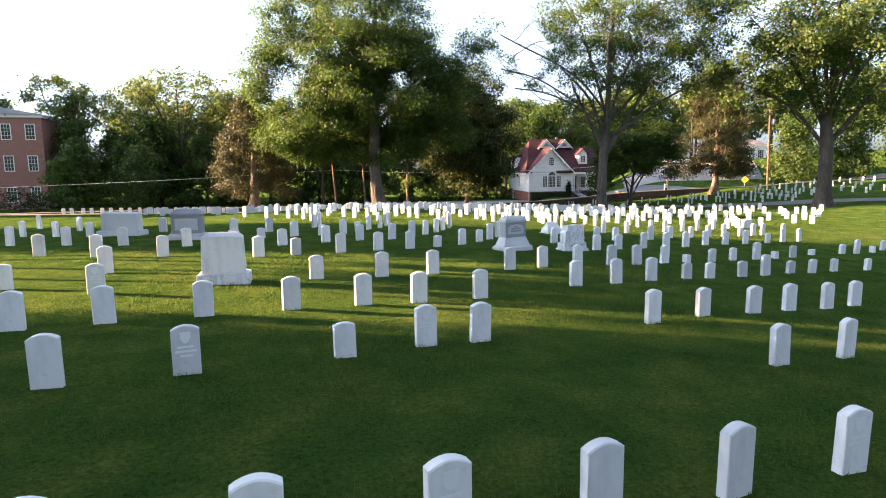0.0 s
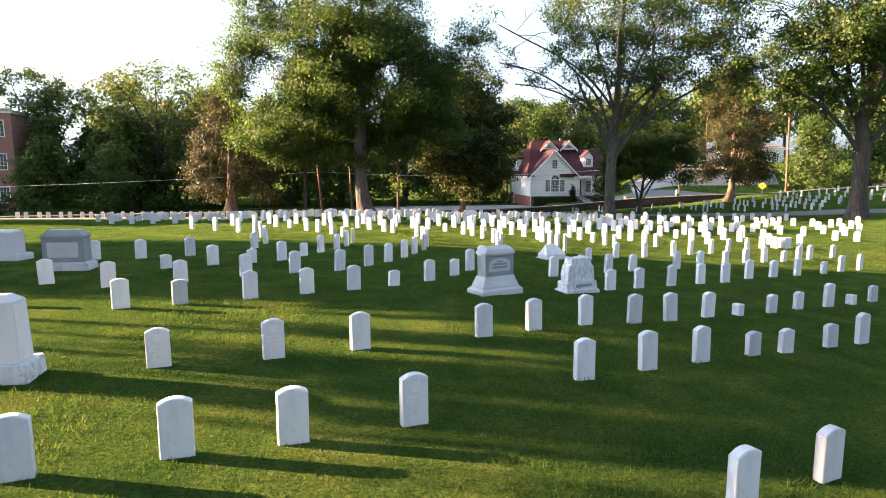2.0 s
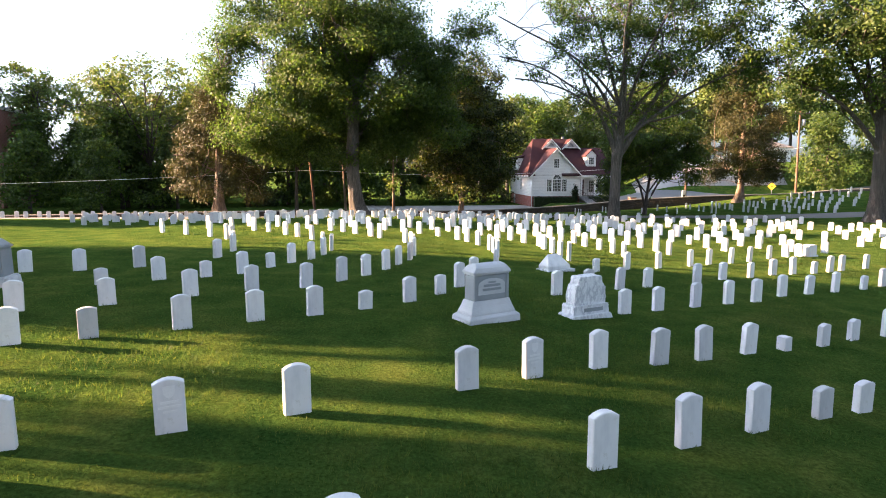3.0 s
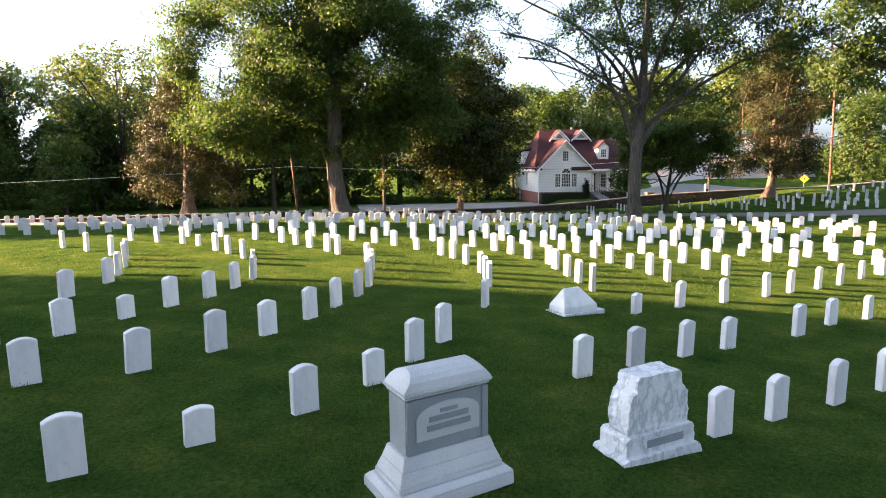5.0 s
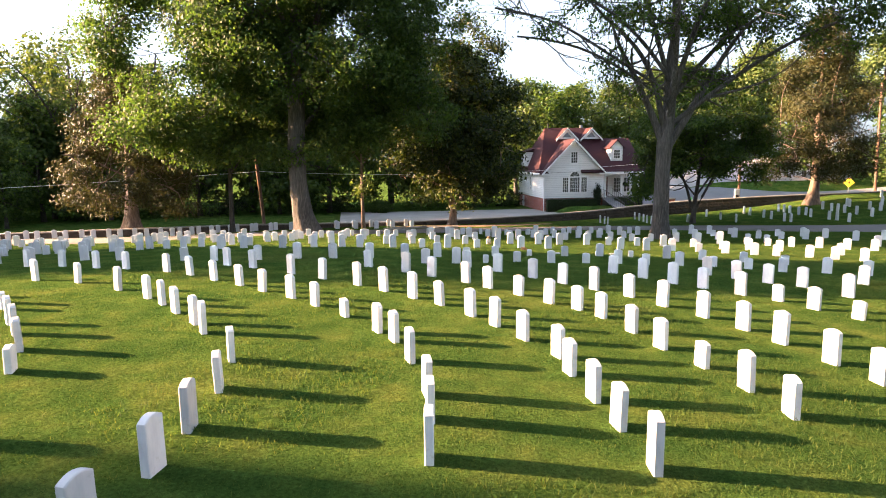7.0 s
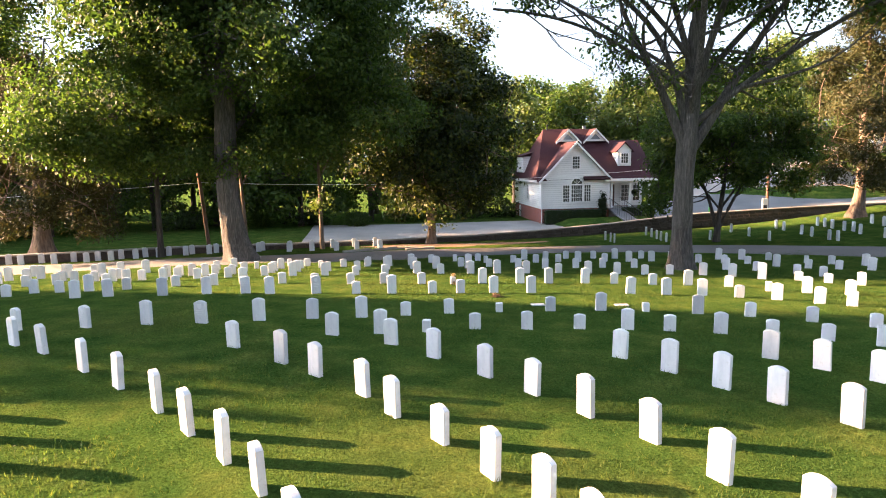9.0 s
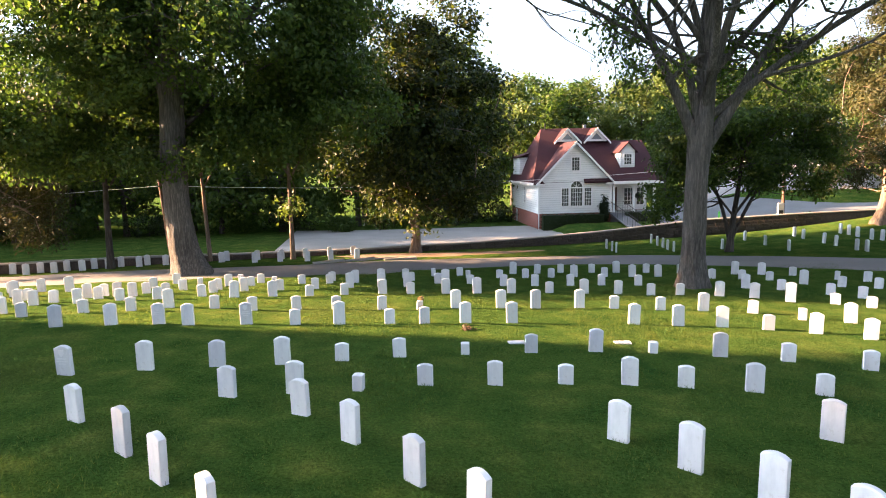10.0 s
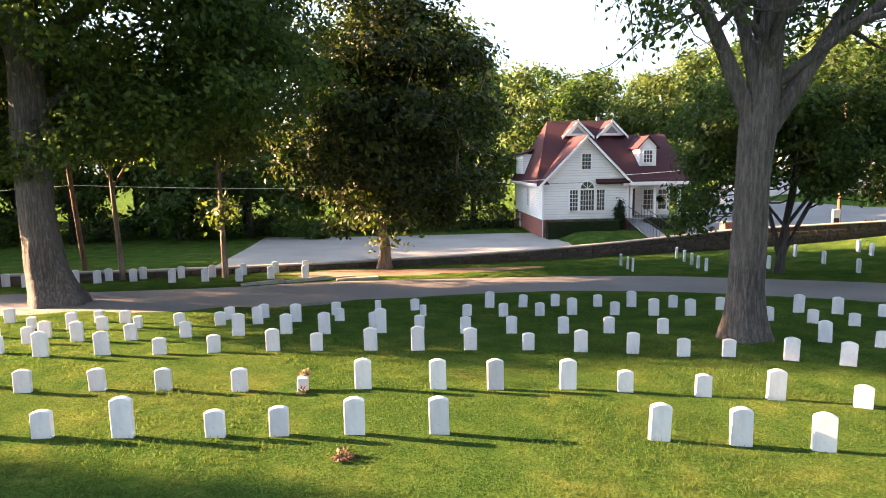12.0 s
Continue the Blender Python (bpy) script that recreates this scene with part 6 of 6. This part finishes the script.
def front_lawn():
    """The grass bank that climbs from the drive to the hedge."""
    xs, ys = np.linspace(0.6, 9.6, 19), np.linspace(-4.6, -0.6, 9)
    verts = []
    for y in ys:
        for x in xs:
            u = min(1.0, (y + 4.6) / 3.0) * min(1.0, (x - 0.6) / 1.6) * min(1.0, (9.6 - x) / 0.6 + 0.2)
            near = 1.0 if y > -4.6 + 1.8 * max(0.0, 1 - (x - 0.6) / 3) else 0.0
            wx, wy = on_house(x, y)
            verts.append((wx, wy, -1.95 + 0.62 * u * near + 0.02 * math.sin(3 * x + 2 * y)))
    w = len(xs)
    q = [(i * w + j, i * w + j + 1, (i + 1) * w + j + 1, (i + 1) * w + j) for i in range(len(ys) - 1) for j in range(w - 1)]
    tagged(mesh_object("lawn", verts, q, GRASS, True), "small green grass bank in front of the house", "grass", kind="structure")


front_lawn()

# brick pier with a white notice, a stand-in for a small dark object there, and the low kerb of the yard
def notice_pier():
    x, y = on_house(10.6, -5.6)
    root = thing("brick_pier", x, y, -1.85, "brick pier standing in for a small dark object with white notices", "pier", turn=8)
    part("pier", bevelled([(-0.35, -0.35, -0.1, 0.35, 0.35, 1.35)], RED_BRICK, 0.01), root)
    part("cap", bevelled([(-0.42, -0.42, 1.35, 0.42, 0.42, 1.45)], COPING, 0.01), root)
    part("notice", bevelled([(0.62, -0.42, 0.5, 1.02, -0.39, 1.05)], TRIM, 0.004), root, "small white notice board")
    part("bracket", solid([(0.3, -0.40, 0.7, 0.62, -0.38, 0.74)], IRON), root)


notice_pier()

# ---------------------------------------------------------------- poles, wires, signs


def utility_pole(x, y, top, lean, r, label, arm=False):
    z = lay(x, y)
    root = thing("utility_pole", x, y, z, label, "pole")
    h = top - z
    part("shaft", fast_mesh("shaft", *tube([(0, 0, -0.3), (lean * 0.5, 0, h * 0.5), (lean, 0, h)], [r, r * 0.9, r * 0.75], 10), POLE_WOOD, True), root)
    if arm:
        part("crossarm", bevelled([(-0.9, -0.06, h - 0.7, 0.9, 0.06, h - 0.58)], POLE_WOOD, 0.008), root)
        for k in (-0.8, -0.3, 0.3, 0.8):
            part("insulator", fast_mesh("insulator", *tube([(k, 0, h - 0.58), (k, 0, h - 0.42)], [0.04, 0.03], 8), TRIM), root)
        part("transformer", fast_mesh("transformer", *tube([(0.28, 0, h - 2.1), (0.28, 0, h - 2.05), (0.28, 0, h - 1.35), (0.28, 0, h - 1.3)], [0.05, 0.2, 0.2, 0.05], 12), GRANITE), root)
    return root


utility_pole(-12.1, 66.6, 6.2, -0.6, 0.13, "leaning brown wooden utility pole")
utility_pole(42.6, 80.2, 10.0, -0.25, 0.14, "tall brown wooden utility pole behind the wall", True)
SP = utility_pole(27.6, 75.4, 6.8, 0.0, 0.11, "wooden pole with a white meter box")
part("meter_box", bevelled([(-0.42, -0.22, 0.75, -0.02, -0.08, 1.75)], TRIM, 0.01), SP, "white metal box")
part("box_window", bevelled([(-0.36, -0.235, 0.85, -0.08, -0.215, 1.25)], IRON, 0.004), SP)


def cable(a, b, sag, label, r=0.014):
    a, b = Vector(a), Vector(b)
    pts = [a.lerp(b, k / 24) - Vector((0, 0, sag * 4 * (k / 24) * (1 - k / 24))) for k in range(25)]
    ob = new("cable", fast_mesh("cable", *tube([tuple(p) for p in pts], [r] * 25, 5), TRIM if r > 0.013 else IRON))
    tagged(ob, label, "cable", "overhead cables")


cable((-12.3, 66.6, 2.75), (-70, 52, 1.2), 0.5, "pale overhead cable along the lawn", 0.0135)
cable((-12.3, 66.6, 2.75), (11.6, 80.6, 2.35), 0.35, "thin overhead cable to the house")
cable((11.6, 80.6, 2.35), (42.9, 80.0, 5.4), 0.5, "thin overhead cable in front of the house")
cable((11.6, 80.7, 2.05), (42.9, 80.0, 5.0), 0.6, "thin dark overhead cable in front of the house", 0.012)


def warning_sign():
    x, y = 37.7, 76.4
    z = lay(x, y)
    root = thing("road_sign", x, y, z, "yellow diamond warning sign on a thin post", "sign", turn=-20)
    part("post", fast_mesh("post", *tube([(0, 0, -0.2), (0, 0, 1.95)], [0.03, 0.03], 6), GRANITE), root)
    pl = part("plate", bevelled([(-0.31, -0.01, -0.31, 0.31, 0.01, 0.31)], YELLOW, 0.004), root, "yellow diamond plate")
    pl.matrix_local = Matrix.Translation((0, -0.04, 1.5)) @ Matrix.Rotation(radians(45), 4, "Y")
    part("symbol", solid([(-0.03, -0.065, 1.36, 0.03, -0.052, 1.64), (-0.09, -0.065, 1.47, 0.09, -0.052, 1.53)], IRON), root, "black symbol")


warning_sign()

def marker_post(x, y):
    root = thing("marker_post", x, y, lay(x, y), "thin lime green marker post at the street", "post")
    part("shaft", fast_mesh("shaft", *tube([(0, 0, -0.1), (0, 0, 1.05), (0, 0, 1.08)], [0.09, 0.09, 0.05], 10), LIME), root)


marker_post(26.42, 83.4)

# kerb and old steps beside the lane, bare soil under the magnolia
def kerb():
    pts = [(-2.3, 62.0), (-0.9, 63.1), (0.5, 64.3), (1.7, 64.9)]
    root = thing("kerb", 0, 0, 0, "worn concrete kerb with a sunken step", "kerb", kind="structure")
    for (x0, y0), (x1, y1) in zip(pts, pts[1:]):
        n = math.hypot(x1 - x0, y1 - y0)
        ob = part("kerb_stone", bevelled([(0.02, -0.09, -0.2, n - 0.02, 0.09, 0.09)], COPING, 0.015), root)
        ob.matrix_local = pose(x0, y0, lay(x0, y0), 0, 0, math.degrees(math.atan2(y1 - y0, x1 - x0)))
    ob = part("step", bevelled([(-0.9, -0.2, -0.2, 0.9, 0.2, 0.10)], COPING, 0.02), root)
    ob.matrix_local = pose(1.9, 64.4, lay(1.9, 64.4), 0, 0, 20)


kerb()


def soil_patch():
    rng = np.random.default_rng(9)
    n, v = 40, []
    cx, cy = 3.4, 67.3
    for r in (0.0, 0.5, 1.0):
        for k in range(n):
            a = 2 * math.pi * k / n
            s = 1 + 0.14 * math.sin(3 * a + 1) + 0.1 * math.sin(7 * a) + 0.06 * rng.normal()
            dx, dy = 7.6 * r * s * math.cos(a), 1.5 * r * s * math.sin(a)
            x, y = cx + dx * 0.94 - dy * 0.34, cy + dx * 0.25 + dy * 0.94
            v.append((x, y, lay(x, y) + 0.03 - 0.055 * (r == 1.0)))
    q = [(r * n + k, r * n + (k + 1) % n, (r + 1) * n + (k + 1) % n, (r + 1) * n + k) for r in range(2) for k in range(n)]
    ob = mesh_object("bare_soil", v, q, DIRT, True)
    tagged(ob, "bare reddish soil with leaf litter under the magnolia", "soil", kind="structure")


soil_patch()

# ---------------------------------------------------------------- thin trees at the lane, far buildings


def sapling(x, y, h, r, lean, lobes, leaf, label, seed, bark):
    return make_tree("young_tree", (x, y), [(0, 0, 0, r), (lean * 0.3, 0, h * 0.35, r * 0.8), (lean, 0, h, r * 0.3)], [(h * 0.5, lean + 1.5, 0.4, h * 0.75, r * 0.4), (h * 0.55, lean - 1.5, -0.4, h * 0.8, r * 0.4), (h * 0.7, lean, 0.8, h, r * 0.4)],
                     lobes, bark, leaf, label, seed, 0.26, 40, 0.4, 60, 0.25, 0.3, group="young trees along the lane")


sapling(-4.15, 64.7, 8.5, 0.13, 0.0, [(0, 0, 3.0, 0.12, 0.12, 0.9, 5), (0, 0, 6.5, 2.2, 2.0, 1.6, 90), (0.4, 0, 9, 2.4, 2.2, 1.8, 110)], WOOD_LEAF, "thin young tree with ivy on its trunk", 61, PALE_BARK)
sapling(-8.65, 64.2, 8.0, 0.12, -0.3, [(0, 0, 6.8, 2.2, 2.0, 1.6, 90), (-0.4, 0, 8.8, 2.2, 2.2, 1.8, 100)], OAK_LEAF, "thin grey-trunked young tree by the wall", 62, PALE_BARK)
sapling(-12.6, 61.4, 8.0, 0.17, 0.2, [(0, 0, 6.4, 2.6, 2.4, 1.8, 110), (0.4, 0, 8.8, 2.4, 2.2, 1.8, 100)], OAK_LEAF, "dark slender tree by the wall", 63, DARK_BARK)


def round_bush(x, y, w, h, leaf, label, seed):
    rng = np.random.default_rng(seed)
    root = thing("bush", x, y, lay(x, y), label, "bush")
    c = in_lobes([(0, 0, h * 0.45, w / 2, w / 2, h * 0.5, 120), (w * 0.3, 0, h * 0.35, w * 0.3, w * 0.3, h * 0.35, 50)], rng, 0.3)
    part("foliage", leaf_mesh("foliage", c, 24, 0.14, 0.16, leaf, rng), root)
    part("stem", fast_mesh("stem", *tube([(0, 0, -0.1), (0, 0, h * 0.5)], [0.05, 0.03], 6), DARK_BARK), root)


round_bush(-5.6, 83.0, 2.2, 1.6, OAK_LEAF, "rounded green shrub at the edge of the lawn", 71)
round_bush(30.0, 76.4, 1.6, 0.8, HEDGE_LEAF, "low dark clipped bush behind the wall", 72)
for k, (x, y, w, h) in enumerate([(-34, 78, 5, 3.0), (-28, 80, 5, 2.6), (-22, 82, 5, 2.6), (-16, 83.5, 5, 2.4), (-11, 85, 5, 2.6), (-1.5, 87, 5, 2.6), (3.5, 88.5, 5, 2.8), (-40, 74, 6, 3.2), (-47, 66, 6, 3.2), (-55, 60, 6, 3.2), (7.5, 90, 4, 2.4)]):
    round_bush(x, y, w, h, OAK_LEAF if k % 2 else HEDGE_LEAF, "dark undergrowth at the edge of the wood", 80 + k)


def far_building(name, x, y, turn, w, d, h, storeys, cols, wall, roof, label, roof_h=2.0):
    root = thing(name, x, y, lay(x, y) - 0.3, label, "building", turn=turn)
    part("wall", solid([(0, 0, 0, w, d, h)], wall, "wall"), root)
    part("cornice", solid([(-0.2, -0.2, h, w + 0.2, d + 0.2, h + 0.35)], TRIM, "cornice"), root)
    o = 0.4
    part("roof", joined_roof(w, d, h + 0.35, roof_h, o, roof), root)
    for s in range(storeys):
        for c in range(cols):
            cx = w * (c + 0.5) / cols
            window(root, cx, h / storeys * s + h / storeys * 0.32, 0.95, h / storeys * 0.46, 3, 4)
    return root


def joined_roof(w, d, z, rh, o, mat):
    v = [(-o, -o, z), (w + o, -o, z), (w + o, d + o, z), (-o, d + o, z), (d / 2, d / 2, z + rh), (w - d / 2, d / 2, z + rh)]
    me = bpy.data.meshes.new("roof")
    me.from_pydata(v, [], [(0, 1, 5, 4), (1, 2, 5), (2, 3, 4, 5), (3, 0, 4), (3, 2, 1, 0)])
    me.materials.append(mat)
    return me


far_building("brick_building", -69.2, 72.0, 18, 18.5, 12, 11.9, 3, 7, FAR_BRICK, SLATE, "three-storey red brick building with white windows", 1.4)
far_building("bungalow", 47, 109, -8, 10, 8, 2.8, 1, 4, CLAP, SLATE, "pale low house behind the trees", 1.8)

strip("driveway", [(29, 97.5), (36, 97), (44, 96), (50, 95.5)], [(30, 104), (37, 104.5), (45, 104), (52, 103)], 0.06, CONCRETE, "pale sloping concrete drive behind the street", "driveway")


def parked_car(x, y, turn):
    """A white saloon: lower body, glazed cabin, four wheels."""
    root = thing("car", x, y, lay(x, y) + 0.05, "white parked saloon car on the sloping drive", "car", turn=turn)
    low = [(-2.1, 0.30), (2.1, 0.30), (2.15, 0.62), (2.0, 0.78), (1.0, 0.88), (-1.5, 0.90), (-2.1, 0.84), (-2.18, 0.55)]
    part("body", prism(low, 1.7, TRIM, "body", -0.85), root, "white painted car body")
    part("cabin", prism([(-1.55, 0.88), (1.05, 0.86), (0.35, 1.34), (0.1, 1.40), (-0.85, 1.40), (-1.1, 1.34)], 1.46, GLASS, "cabin", -0.73), root, "dark car windows")
    part("roof", prism([(-0.95, 1.37), (0.2, 1.37), (0.1, 1.44), (-0.85, 1.44)], 1.40, TRIM, "roof", -0.70), root)
    for sx in (-1.3, 1.3):
        for sy in (-0.78, 0.78):
            part("wheel", fast_mesh("wheel", *tube([(sx, sy - 0.1, 0.30), (sx, sy - 0.09, 0.30), (sx, sy + 0.09, 0.30), (sx, sy + 0.1, 0.30)], [0.14, 0.31, 0.31, 0.14], 16), IRON), root, "black tyre")


parked_car(39.5, 104.2, -4)

# ---------------------------------------------------------------- grass blades


def grass_field(count, seed):
    """Tufts of single grass blades over the lawn, thickest along the middle of the graves."""
    rng = np.random.default_rng(seed)
    y = rng.uniform(1.0, 60.0, count)
    x = 0.2 * y + rng.normal(0, 1, count) * (4.5 + 0.13 * y)
    keep = (x > -16) & (x < 30)
    x, y = x[keep], y[keep]
    gx, gy = np.arange(-17, 32, 0.5), np.arange(0, 62, 0.5)
    grid = np.array([[lay(a, b) + 0.018 * math.sin(1.3 * a + 0.7 * b) * math.sin(0.9 * b - 0.4 * a) for a in gx] for b in gy])
    fx, fy = (x - gx[0]) / 0.5, (y - gy[0]) / 0.5
    i, j = fy.astype(int), fx.astype(int)
    u, v = fx - j, fy - i
    z = grid[i, j] * (1 - u) * (1 - v) + grid[i, j + 1] * u * (1 - v) + grid[i + 1, j] * (1 - u) * v + grid[i + 1, j + 1] * u * v
    n, per = len(x), 3
    patch = 0.75 + 0.5 * (np.sin(x * 0.9 + 1.3 * np.sin(y * 0.5)) * np.sin(y * 0.7) > 0.1)
    base = np.repeat(np.stack([x, y, z - 0.015], 1), per, 0)
    m = n * per
    base[:, :2] += rng.normal(0, 0.025, (m, 2))
    h = np.repeat(patch, per) * rng.uniform(0.032, 0.075, m)
    ang = rng.uniform(0, 2 * np.pi, m)
    w = rng.uniform(0.003, 0.0065, m) * (1 + 0.010 * np.repeat(y, per))
    side = np.stack([np.cos(ang), np.sin(ang), np.zeros(m)], 1) * w[:, None]
    lean = rng.normal(0, 0.45, (m, 2)) * h[:, None]
    tip = base + np.concatenate([lean, h[:, None]], 1)
    verts = np.stack([base - side, base + side, tip], 1).reshape(-1, 3)
    ob = new("grass", fast_mesh("grass", verts, np.arange(3 * m).reshape(-1, 3), BLADE))
    tagged(ob, "short green lawn grass with scattered dry stems", "grass", kind="stuff")


grass_field(235000, 77)
